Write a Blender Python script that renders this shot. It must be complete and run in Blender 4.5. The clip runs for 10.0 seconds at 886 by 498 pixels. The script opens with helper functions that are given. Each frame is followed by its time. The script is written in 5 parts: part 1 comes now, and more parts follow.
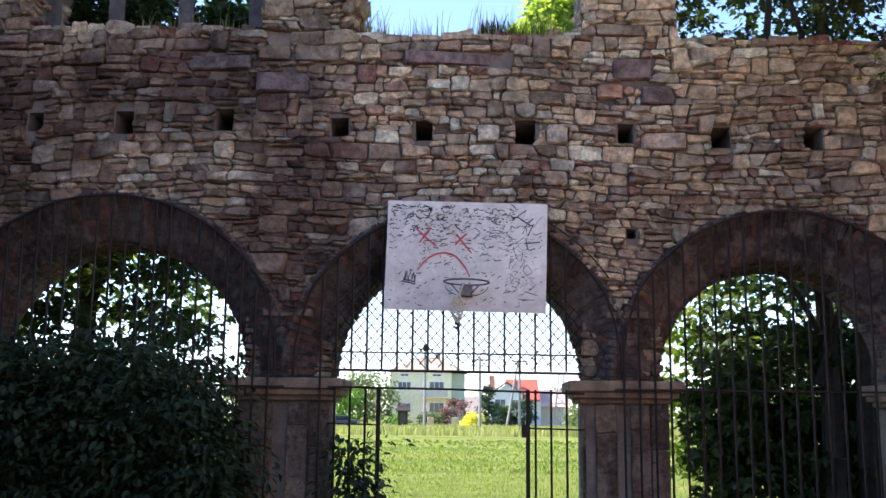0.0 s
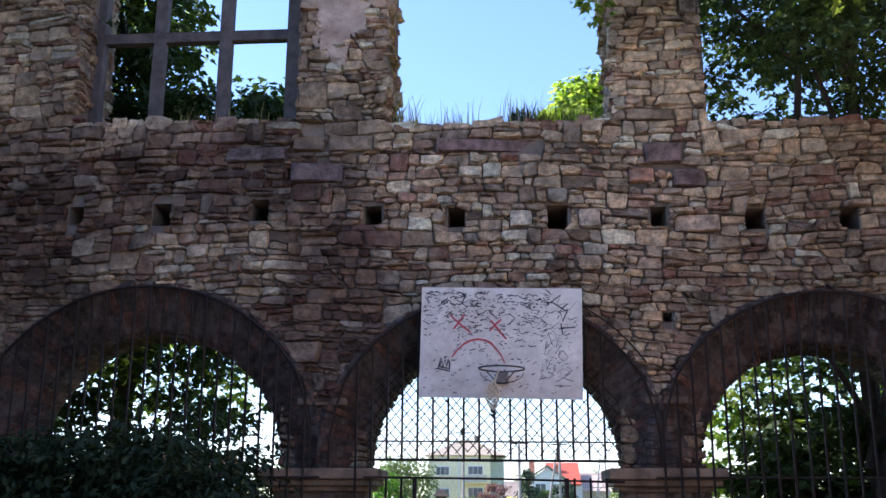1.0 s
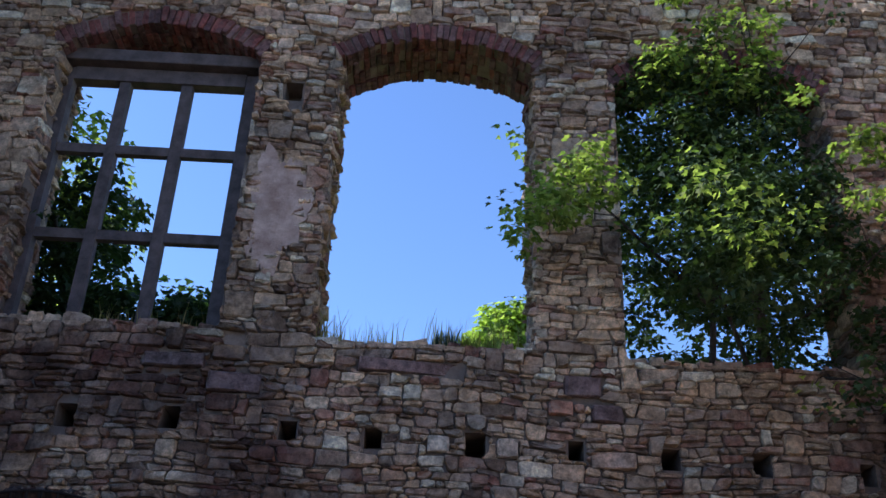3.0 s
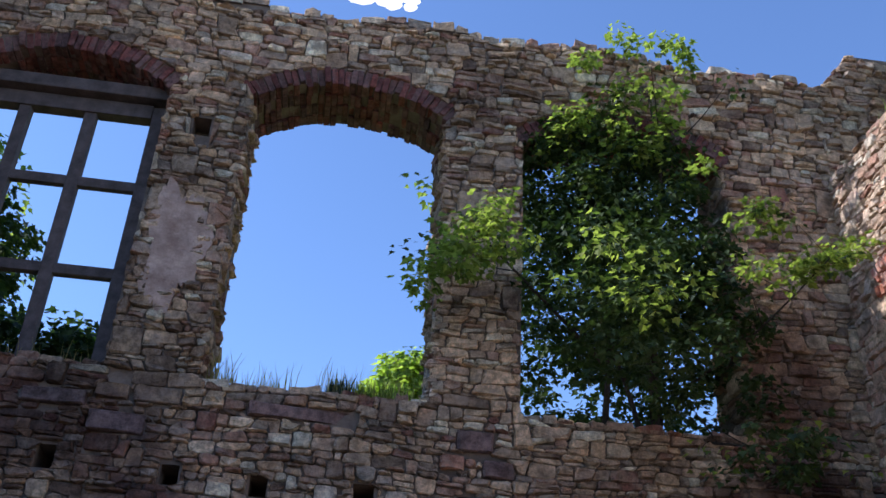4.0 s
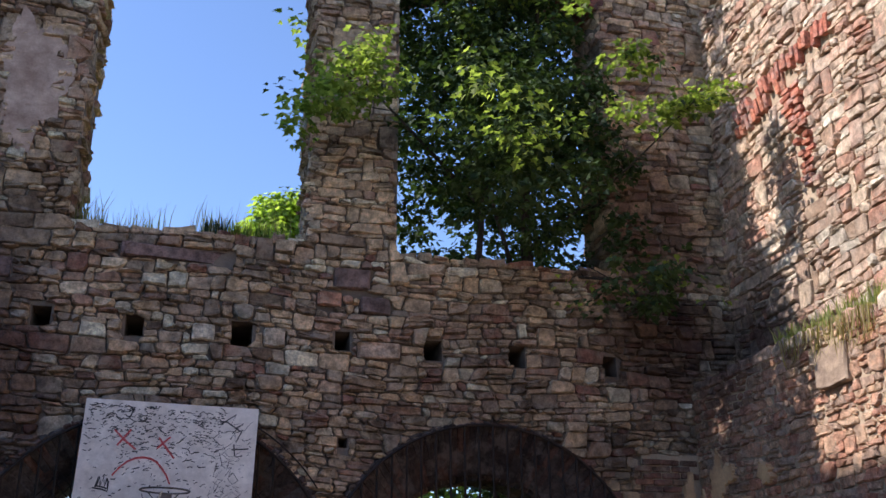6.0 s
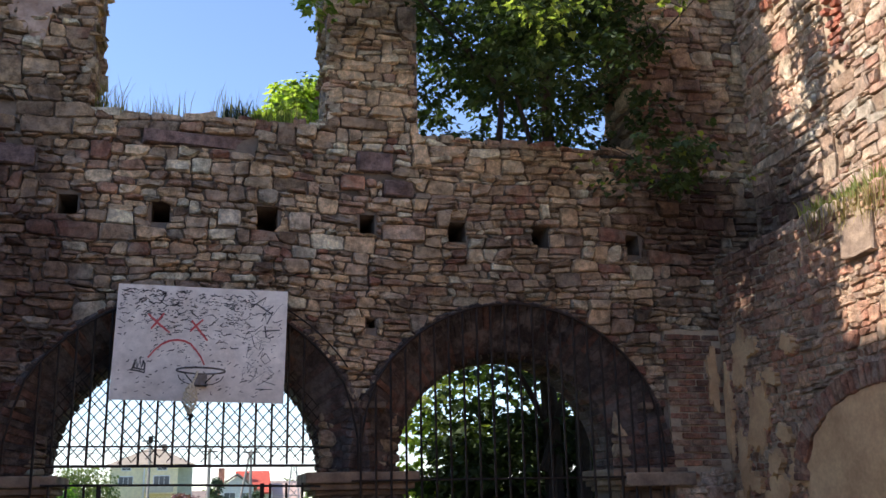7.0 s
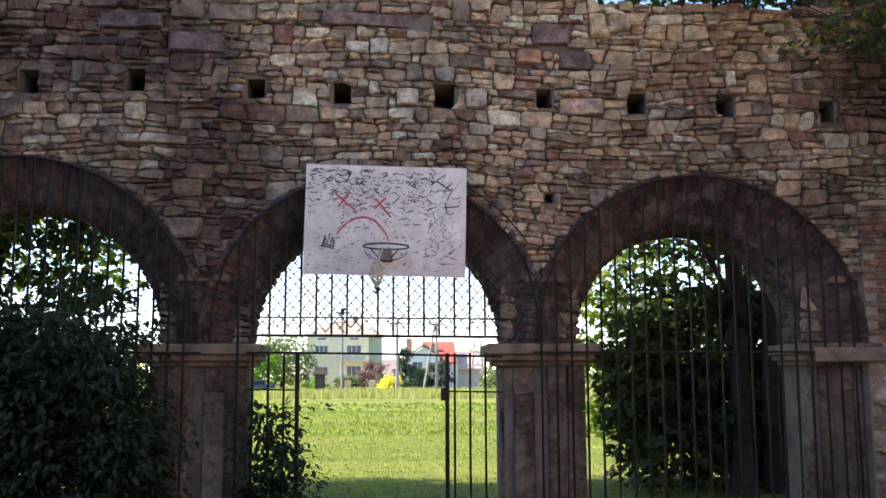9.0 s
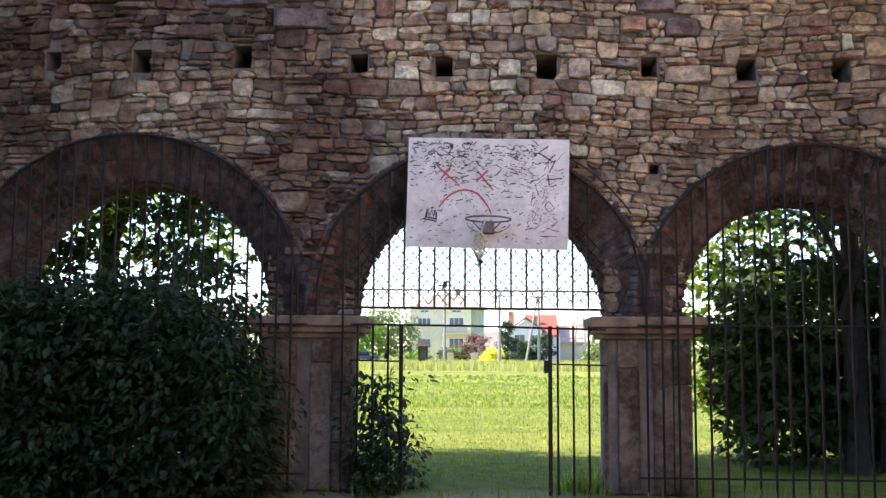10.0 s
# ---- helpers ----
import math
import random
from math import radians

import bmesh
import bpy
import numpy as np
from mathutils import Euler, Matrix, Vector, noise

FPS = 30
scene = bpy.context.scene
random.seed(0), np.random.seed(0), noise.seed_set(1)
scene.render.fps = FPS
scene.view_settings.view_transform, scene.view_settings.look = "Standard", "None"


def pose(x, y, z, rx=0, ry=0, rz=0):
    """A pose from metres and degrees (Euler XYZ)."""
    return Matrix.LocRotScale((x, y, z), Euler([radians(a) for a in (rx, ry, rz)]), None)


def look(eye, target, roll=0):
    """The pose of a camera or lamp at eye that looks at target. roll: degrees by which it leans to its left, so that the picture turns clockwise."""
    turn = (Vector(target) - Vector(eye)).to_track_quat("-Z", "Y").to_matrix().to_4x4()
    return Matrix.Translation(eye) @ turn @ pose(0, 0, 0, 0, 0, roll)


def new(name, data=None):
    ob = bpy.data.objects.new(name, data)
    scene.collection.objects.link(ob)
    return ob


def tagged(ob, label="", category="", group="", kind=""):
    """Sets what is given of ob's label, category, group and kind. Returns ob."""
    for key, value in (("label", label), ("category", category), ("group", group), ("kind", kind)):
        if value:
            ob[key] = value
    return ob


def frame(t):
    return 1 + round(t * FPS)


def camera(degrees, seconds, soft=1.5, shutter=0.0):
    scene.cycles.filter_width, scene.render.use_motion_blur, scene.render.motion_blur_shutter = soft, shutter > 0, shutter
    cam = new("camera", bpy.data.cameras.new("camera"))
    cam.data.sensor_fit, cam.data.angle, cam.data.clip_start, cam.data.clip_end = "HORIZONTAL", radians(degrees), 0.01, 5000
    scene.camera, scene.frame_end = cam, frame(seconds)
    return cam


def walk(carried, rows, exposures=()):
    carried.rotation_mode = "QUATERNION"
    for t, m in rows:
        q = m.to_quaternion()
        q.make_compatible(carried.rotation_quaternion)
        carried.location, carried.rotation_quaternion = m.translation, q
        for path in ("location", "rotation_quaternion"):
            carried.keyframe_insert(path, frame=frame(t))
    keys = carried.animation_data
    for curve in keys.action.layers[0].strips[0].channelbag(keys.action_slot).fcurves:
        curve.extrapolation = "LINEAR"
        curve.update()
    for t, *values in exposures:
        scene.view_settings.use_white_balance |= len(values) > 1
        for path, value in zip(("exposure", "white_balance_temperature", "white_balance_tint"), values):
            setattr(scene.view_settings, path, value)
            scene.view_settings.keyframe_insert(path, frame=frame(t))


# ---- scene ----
cam = camera(49.2, 10.0)
PATH = [
    (0, (-0.073, -10.883, 1.555), (-0.139, -8.913, 1.893), 0.66),
    (0.5, (-0.056, -10.904, 1.570), (-0.170, -8.950, 1.980), 0.37),
    (1, (-0.050, -10.881, 1.611), (-0.189, -8.950, 2.113), 0.18),
    (1.5, (-0.088, -10.905, 1.643), (-0.203, -9.005, 2.257), 1.00),
    (2, (-0.148, -10.896, 1.687), (-0.222, -9.034, 2.413), 1.53),
    (2.5, (-0.117, -10.933, 1.734), (-0.155, -9.109, 2.553), 2.06),
    (4, (0.064, -10.879, 1.841), (0.251, -9.155, 2.837), 3.31),
    (4.5, (0.094, -10.938, 1.872), (0.397, -9.216, 2.843), 2.69),
    (5, (0.103, -10.952, 1.886), (0.488, -9.216, 2.802), 1.56),
    (5.5, (0.126, -10.943, 1.837), (0.563, -9.173, 2.659), 0.52),
    (7, (-0.106, -10.828, 1.574), (0.359, -8.951, 2.086), -1.25),
    (7.5, (-0.097, -10.871, 1.566), (0.325, -8.963, 1.991), -0.86),
    (8, (-0.094, -10.880, 1.563), (0.243, -8.941, 1.918), -0.95),
    (8.5, (-0.098, -10.890, 1.564), (0.130, -8.927, 1.871), -0.65),
    (9, (-0.101, -10.867, 1.568), (0.005, -8.887, 1.832), -0.15),
    (9.5, (-0.104, -10.852, 1.569), (-0.118, -8.865, 1.800), 0.35),
    (10, (-0.106, -10.855, 1.566), (-0.210, -8.869, 1.774), 0.35),
]
walk(cam, [(t, look(eye, target, roll)) for t, eye, target, roll in PATH],
     [(0.0, 1.66, 6100, 20), (1.0, 1.40, 5800, 20), (2.0, 0.97, 5450, 19), (2.5, 0.77, 5300, 18), (4.0, 0.60, 5500, 18), (5.5, 0.69, 5800, 19), (7.0, 0.98, 6350, 18),
      (8.0, 1.08, 6650, 18), (9.0, 1.65, 6600, 19), (10.0, 1.95, 6600, 19)])

# ---- world, sun and exposure ----
SUN_EL, SUN_AZ = 41.0, 3.0            # height of the sun; degrees by which it stands behind the line of the arcade
sun_dir = Vector((-math.cos(radians(SUN_EL)) * math.cos(radians(SUN_AZ)), math.cos(radians(SUN_EL)) * math.sin(radians(SUN_AZ)), math.sin(radians(SUN_EL))))
world = bpy.data.worlds.new("world")
scene.world = world
world.use_nodes = True
wn = world.node_tree
sky = wn.nodes.new("ShaderNodeTexSky")
sky.sky_type, sky.sun_disc = "NISHITA", False
sky.sun_elevation = radians(SUN_EL)
sky.sun_rotation = math.atan2(sun_dir.x, sun_dir.y)
sky.air_density, sky.dust_density, sky.ozone_density = 1.0, 0.25, 3.2
wn.nodes["Background"].inputs["Strength"].default_value = 0.15
wn.links.new(sky.outputs[0], wn.nodes["Background"].inputs["Color"])
sun = new("sun", bpy.data.lights.new("sun", "SUN"))
sun.data.energy, sun.data.angle, sun.data.color = 4.8, radians(0.6), (1.0, 0.93, 0.82)
sun.matrix_world = look(sun_dir * 50, (0, 0, 0))

# ---- materials ----
def nodes(name):
    m = bpy.data.materials.new(name)
    m.use_nodes = True
    return m, m.node_tree.nodes, m.node_tree.links, m.node_tree.nodes["Principled BSDF"]


def mixc(ns, ls, a, b, f, mode="MIX"):
    n = ns.new("ShaderNodeMix")
    n.data_type, n.blend_type = "RGBA", mode
    for s, v in ((n.inputs[6], a), (n.inputs[7], b), (n.inputs[0], f)):
        if isinstance(v, (tuple, float, int)):
            s.default_value = (*v, 1) if isinstance(v, tuple) else v
        else:
            ls.new(v, s)
    return n.outputs[2]


def noise_at(ns, ls, scale, detail=6, rough=0.6, vec=None):
    n = ns.new("ShaderNodeTexNoise")
    n.inputs["Scale"].default_value, n.inputs["Detail"].default_value, n.inputs["Roughness"].default_value = scale, detail, rough
    if vec is None:
        g = ns.new("ShaderNodeNewGeometry")
        vec = g.outputs["Position"]
    ls.new(vec, n.inputs["Vector"])
    return n.outputs["Fac"]


def ramp(ns, ls, src, stops, interp="LINEAR"):
    r = ns.new("ShaderNodeValToRGB")
    r.color_ramp.interpolation = interp
    e = r.color_ramp.elements
    while len(e) < len(stops):
        e.new(0.5)
    for k, (p, c) in zip(e, stops):
        k.position, k.color = p, ((*c, 1) if isinstance(c, tuple) else (c, c, c, 1))
    ls.new(src, r.inputs[0])
    return r.outputs[0]


def bump(ns, ls, bs, h, strength, dist):
    b = ns.new("ShaderNodeBump")
    b.inputs["Strength"].default_value, b.inputs["Distance"].default_value = strength, dist
    ls.new(h, b.inputs["Height"])
    ls.new(b.outputs[0], bs.inputs["Normal"])


def damp_shade_patch(ns, ls, centre, size, wobble=0.55):
    """Dark patch for dampness and painted-in shade, ragged outline: 1 inside, 0 outside."""
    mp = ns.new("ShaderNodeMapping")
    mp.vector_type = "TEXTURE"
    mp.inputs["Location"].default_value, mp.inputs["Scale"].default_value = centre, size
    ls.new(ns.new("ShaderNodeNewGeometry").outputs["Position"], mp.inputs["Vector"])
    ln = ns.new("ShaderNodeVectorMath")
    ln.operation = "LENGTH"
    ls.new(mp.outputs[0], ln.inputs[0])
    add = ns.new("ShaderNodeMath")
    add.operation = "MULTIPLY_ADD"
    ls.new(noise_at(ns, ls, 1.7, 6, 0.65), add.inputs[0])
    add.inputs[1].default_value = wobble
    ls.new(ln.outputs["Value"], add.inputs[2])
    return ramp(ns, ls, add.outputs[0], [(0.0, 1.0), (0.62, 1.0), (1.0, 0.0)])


def masonry(name, palette, island, stain=(0.42, 0.335, 0.255), rough=0.92, grain=28.0, depth=0.02, damp_shade=(), grime=0.8):
    """Stone or brick: a tint per piece, blotches, grain and relief."""
    m, ns, ls, bs = nodes(name)
    rnd = ns.new("ShaderNodeNewGeometry").outputs["Random Per Island"] if island else ns.new("ShaderNodeObjectInfo").outputs["Random"]
    k = len(palette)
    drift = ns.new("ShaderNodeMath")
    drift.operation = "MULTIPLY_ADD"
    ls.new(noise_at(ns, ls, 2.2, 3), drift.inputs[0])
    drift.inputs[1].default_value = 0.16
    ls.new(rnd, drift.inputs[2])
    col = ramp(ns, ls, drift.outputs[0], [(0.05 + i / k, c) for i, c in enumerate(palette)], "LINEAR")
    blotch = ramp(ns, ls, noise_at(ns, ls, 1.3, 5), [(0.32, 0.6), (0.68, 1.2)])
    col = mixc(ns, ls, col, blotch, 0.75, "MULTIPLY")
    soot = ramp(ns, ls, noise_at(ns, ls, 0.42, 5, 0.6), [(0.36, 0.45), (0.58, 1.22)])
    col = mixc(ns, ls, col, soot, grime, "MULTIPLY")
    mottled = ramp(ns, ls, noise_at(ns, ls, 10.0, 7, 0.75), [(0.38, 0.38), (0.5, 1.05), (0.62, 1.8)])
    col = mixc(ns, ls, col, mottled, 0.7, "MULTIPLY")
    grainy = ramp(ns, ls, noise_at(ns, ls, grain * 2, 6, 0.75), [(0.3, 0.5), (0.7, 1.45)])
    col = mixc(ns, ls, col, grainy, 0.38, "MULTIPLY")
    crust = ramp(ns, ls, noise_at(ns, ls, 3.6, 8, 0.72), [(0.50, 0.0), (0.62, 1.0)])
    soft = ns.new("ShaderNodeMath")
    soft.operation = "MULTIPLY"
    soft.inputs[1].default_value = 0.55
    ls.new(crust, soft.inputs[0])
    col = mixc(ns, ls, col, stain, soft.outputs[0])
    # dampness and painted shade darken the stone alike
    for centre, size in damp_shade:
        darkened = mixc(ns, ls, col, (0.40, 0.35, 0.37), 1.0, "MULTIPLY")
        col = mixc(ns, ls, col, darkened, damp_shade_patch(ns, ls, centre, size))
    ls.new(col, bs.inputs["Base Color"])
    bs.inputs["Roughness"].default_value = rough
    bs.inputs["Specular IOR Level"].default_value = 0.2
    h = mixc(ns, ls, noise_at(ns, ls, 13.0, 8, 0.75), noise_at(ns, ls, 55.0, 6, 0.7), 0.3)
    bump(ns, ls, bs, h, 1.0, depth * 3.0)
    return m


def plain(name, c1, c2, scale, rough=0.8, metal=0.0, bump_s=0.3, bump_d=0.01, fine=40.0):
    m, ns, ls, bs = nodes(name)
    a = mixc(ns, ls, c1, c2, ramp(ns, ls, noise_at(ns, ls, scale, 8, 0.65), [(0.35, 0.0), (0.65, 1.0)]))
    a = mixc(ns, ls, a, ramp(ns, ls, noise_at(ns, ls, fine, 6, 0.7), [(0.3, 0.75), (0.7, 1.2)]), 0.6, "MULTIPLY")
    ls.new(a, bs.inputs["Base Color"])
    bs.inputs["Roughness"].default_value, bs.inputs["Metallic"].default_value = rough, metal
    bs.inputs["Specular IOR Level"].default_value = 0.3
    bump(ns, ls, bs, noise_at(ns, ls, fine, 8, 0.7), bump_s, bump_d)
    return m


def foliage(name, dark, light, trans=0.45):
    m, ns, ls, bs = nodes(name)
    rnd = ns.new("ShaderNodeNewGeometry").outputs["Random Per Island"]
    col = mixc(ns, ls, dark, light, rnd)
    ls.new(col, bs.inputs["Base Color"])
    bs.inputs["Roughness"].default_value = 0.6
    bs.inputs["Specular IOR Level"].default_value = 0.2
    t = ns.new("ShaderNodeBsdfTranslucent")
    warm = mixc(ns, ls, col, (1.15, 1.3, 0.55), 1.0, "MULTIPLY")
    bright = mixc(ns, ls, warm, (2.0, 2.0, 2.0), 1.0, "MULTIPLY")
    ls.new(bright, t.inputs["Color"])
    mx = ns.new("ShaderNodeMixShader")
    mx.inputs[0].default_value = trans
    ls.new(bs.outputs[0], mx.inputs[1])
    ls.new(t.outputs[0], mx.inputs[2])
    ls.new(mx.outputs[0], ns["Material Output"].inputs["Surface"])
    return m


GREYS = [(0.275, 0.189, 0.123), (0.491, 0.355, 0.226), (0.126, 0.081, 0.057), (0.725, 0.556, 0.357), (0.359, 0.255, 0.172), (0.252, 0.116, 0.082), (0.550, 0.401, 0.243), (0.181, 0.127, 0.094), (0.750, 0.674, 0.479), (0.351, 0.199, 0.133), (0.428, 0.310, 0.210), (0.585, 0.411, 0.248)]
TANS = [(0.537, 0.388, 0.253), (0.621, 0.478, 0.331), (0.44, 0.287, 0.184), (0.676, 0.542, 0.387), (0.478, 0.265, 0.174), (0.566, 0.427, 0.297), (0.397, 0.2, 0.132), (0.691, 0.604, 0.452), (0.509, 0.351, 0.24)]
REDS = [(0.50, 0.17, 0.095), (0.43, 0.14, 0.085), (0.55, 0.21, 0.12), (0.38, 0.13, 0.085), (0.47, 0.20, 0.13)]
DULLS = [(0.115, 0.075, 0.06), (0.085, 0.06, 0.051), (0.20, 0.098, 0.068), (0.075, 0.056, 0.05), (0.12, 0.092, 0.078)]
MIXED = [(0.447, 0.222, 0.138), (0.595, 0.385, 0.236), (0.364, 0.171, 0.112), (0.661, 0.459, 0.288), (0.479, 0.282, 0.177), (0.513, 0.237, 0.145), (0.397, 0.267, 0.184)]
# Damp run from the putlog hole down the spandrel, and a fainter one beside the window post
# Third entry darkens the far left; the last two paint in shade by the corner.
DAMP_SHADE = [((-2.05, 0.0, 3.7), (1.35, 6.0, 2.9)), ((-3.6, 0.0, 5.4), (3.2, 6.0, 1.15)), ((-6.0, 0.0, 5.0), (2.6, 6.0, 2.2)), ((5.75, 0.0, 6.4), (1.3, 6.0, 2.3)), ((5.8, 0.0, 5.0), (1.6, 6.0, 1.5))]
# shade in the corner under the maple, painted into the side wall's colour
CORNER_SHADE = [((6.4, -0.7, 4.7), (6.0, 1.5, 1.7))]
stone_piece = masonry("grey_brown_rubble_stone", GREYS, False, damp_shade=DAMP_SHADE)
stone_mass = masonry("grey_brown_rubble_mass", GREYS, True, damp_shade=DAMP_SHADE)
tan_piece = masonry("tan_rubble_stone", TANS, False, grime=0.3, damp_shade=CORNER_SHADE)
tan_mass = masonry("tan_rubble_mass", TANS, True, grime=0.3, damp_shade=CORNER_SHADE)
brick_piece = masonry("red_brick", REDS, False, stain=(0.5, 0.40, 0.33))
brick_mass = masonry("red_brick_mass", REDS, True, stain=(0.5, 0.40, 0.33))
# dark brown brick tones for the arch rings
dull_piece = masonry("dark_brick", DULLS, False, stain=(0.26, 0.21, 0.18))
head_piece = masonry("dark_red_brick", [(0.20, 0.065, 0.052), (0.13, 0.055, 0.048), (0.25, 0.082, 0.062), (0.10, 0.06, 0.055), (0.18, 0.10, 0.085)], False, stain=(0.22, 0.15, 0.13))
pilaster_piece = masonry("weathered_red_brick", [(0.36, 0.17, 0.105), (0.27, 0.12, 0.08), (0.42, 0.20, 0.12), (0.22, 0.12, 0.085), (0.33, 0.20, 0.13)], False, stain=(0.42, 0.33, 0.24))
mixed_mass = masonry("brick_and_stone_mass", MIXED, True, grime=0.3, damp_shade=CORNER_SHADE)
mortar = plain("lime_mortar", (0.11, 0.085, 0.066), (0.23, 0.18, 0.14), 3.0, 0.95, 0, 0.9, 0.02, 30.0)
mortar_tan = plain("pale_lime_mortar", (0.34, 0.25, 0.165), (0.48, 0.37, 0.25), 2.5, 0.95, 0, 0.9, 0.02, 30.0)
plaster = plain("old_plaster", (0.64, 0.42, 0.22), (0.42, 0.25, 0.125), 1.9, 0.9, 0, 0.5, 0.01, 22.0)
plaster_pink = plain("pinkish_plaster", (0.56, 0.42, 0.33), (0.30, 0.20, 0.15), 3.4, 0.9, 0, 1.0, 0.03, 16.0)
ashlar = plain("dressed_sandstone", (0.30, 0.205, 0.135), (0.12, 0.082, 0.058), 3.2, 0.9, 0, 0.9, 0.02, 22.0)
ashlar_pale = plain("pale_dressed_stone", (0.36, 0.265, 0.18), (0.15, 0.105, 0.075), 3.8, 0.9, 0, 0.9, 0.02, 22.0)
slab_piece = masonry("dressed_sandstone_slab", [(0.25, 0.172, 0.115), (0.12, 0.083, 0.06), (0.31, 0.225, 0.155), (0.165, 0.112, 0.08)], False, stain=(0.34, 0.265, 0.20))
dark_block = masonry("dark_red_brown_block", [(0.19, 0.13, 0.115), (0.15, 0.105, 0.095), (0.22, 0.145, 0.125)], False, stain=(0.28, 0.22, 0.19))
iron = plain("rusty_dark_iron", (0.016, 0.014, 0.013), (0.042, 0.025, 0.018), 12.0, 0.65, 0.35, 0.2, 0.002, 90.0)
old_wood = plain("weathered_grey_wood", (0.12, 0.097, 0.09), (0.06, 0.048, 0.045), 5.0, 0.85, 0, 0.5, 0.006, 50.0)
# Lit outer and shaded inner leaves: the light is put into their two colours.
leaf_maple = foliage("maple_leaves", (0.07, 0.10, 0.025), (0.22, 0.25, 0.07), 0.5)
leaf_shade = foliage("shade_painted_leaves", (0.022, 0.040, 0.015), (0.055, 0.082, 0.026), 0.18)
# Dark green of its own, pushed darker to carry the arch's shade.
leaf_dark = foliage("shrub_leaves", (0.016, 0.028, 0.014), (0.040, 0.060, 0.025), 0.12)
leaf_bright = foliage("sunny_leaves", (0.06, 0.13, 0.02), (0.14, 0.24, 0.05), 0.5)
# sapling tone with the sunlight already put into the pale yellow-green
leaf_sun = foliage("sunlit_sapling_leaves", (0.17, 0.22, 0.04), (0.33, 0.38, 0.10), 0.5)
leaf_far = foliage("far_leaves", (0.075, 0.105, 0.045), (0.15, 0.18, 0.08), 0.3)
leaf_spruce = foliage("spruce_needles", (0.035, 0.06, 0.035), (0.075, 0.105, 0.06), 0.1)
leaf_purple = foliage("purple_leaves", (0.10, 0.05, 0.06), (0.18, 0.09, 0.10), 0.3)
leaf_yellow = foliage("yellow_flowers", (0.50, 0.45, 0.06), (0.62, 0.56, 0.12), 0.3)
straw = foliage("dry_grass", (0.16, 0.13, 0.06), (0.30, 0.24, 0.12), 0.4)
ledge_blade = foliage("ledge_grass_blades", (0.10, 0.13, 0.035), (0.27, 0.26, 0.10), 0.35)
blade = foliage("green_grass_blades", (0.09, 0.125, 0.022), (0.18, 0.205, 0.05), 0.35)
tall_grass = foliage("pale_tall_grass", (0.16, 0.17, 0.06), (0.26, 0.25, 0.10), 0.3)
bark = plain("bark", (0.035, 0.027, 0.022), (0.07, 0.055, 0.042), 9.0, 0.95, 0, 0.9, 0.02, 30.0)

# ---- building blocks ----
def part(name, bm, material, parent=None, label="", kind=""):
    me = bpy.data.meshes.new(name)
    bm.normal_update()
    bm.to_mesh(me)
    bm.free()
    me.materials.append(material)
    ob = new(name, me)
    if parent is not None:
        ob.parent = parent
    return tagged(ob, label, kind=kind)


def from_lists(name, verts, faces, material, parent=None, label="", kind=""):
    me = bpy.data.meshes.new(name)
    me.from_pydata(verts, [], faces)
    me.update()
    me.materials.append(material)
    ob = new(name, me)
    if parent is not None:
        ob.parent = parent
    return tagged(ob, label, kind=kind)


def empty(name, at=(0, 0, 0), label="", category="", group="", kind=""):
    ob = new(name)
    ob.location = at
    ob.empty_display_size = 0.2
    return tagged(ob, label, category, group, kind)


def box(bm, x0, x1, y0, y1, z0, z1, bevel=0.0):
    made = bmesh.ops.create_cube(bm, size=1.0)["verts"]
    bmesh.ops.scale(bm, vec=(x1 - x0, y1 - y0, z1 - z0), verts=made)
    bmesh.ops.translate(bm, vec=((x0 + x1) / 2, (y0 + y1) / 2, (z0 + z1) / 2), verts=made)
    if bevel:
        bmesh.ops.bevel(bm, geom=list({e for v in made for e in v.link_edges}), offset=bevel, segments=2, affect="EDGES", profile=0.6)


def boxed(x0, x1, y0, y1, z0, z1, bevel=0.0):
    bm = bmesh.new()
    box(bm, x0, x1, y0, y1, z0, z1, bevel)
    return bm


def rod(bm, a, b, r, r2=None, n=6):
    """A round bar from a to b."""
    a, b = Vector(a), Vector(b)
    d = b - a
    m = Matrix.Translation((a + b) / 2) @ d.to_track_quat("Z", "Y").to_matrix().to_4x4()
    bmesh.ops.create_cone(bm, cap_ends=True, segments=n, radius1=r, radius2=r if r2 is None else r2, depth=d.length, matrix=m)


def sweep(bm, pts, radii, n=6):
    """One bent round bar along pts with a radius at each."""
    rings = []
    k = len(pts)
    pts = [Vector(p) for p in pts]
    for i, p in enumerate(pts):
        d = (pts[min(k - 1, i + 1)] - pts[max(0, i - 1)])
        q = d.to_track_quat("Z", "Y").to_matrix()
        rings.append([bm.verts.new(p + q @ Vector((math.cos(2 * math.pi * j / n), math.sin(2 * math.pi * j / n), 0)) * radii[i]) for j in range(n)])
    for a, b in zip(rings, rings[1:]):
        best = min(range(n), key=lambda s: sum((a[j].co - b[(j + s) % n].co).length_squared for j in range(n)))
        for j in range(n):
            bm.faces.new((a[j], a[(j + 1) % n], b[(j + 1 + best) % n], b[(j + best) % n]))
    bm.faces.new(list(reversed(rings[0])))
    bm.faces.new(rings[-1])


def tube(bm, pts, r, n=6):
    sweep(bm, pts, [r] * len(pts), n)


rng = random.Random(7)


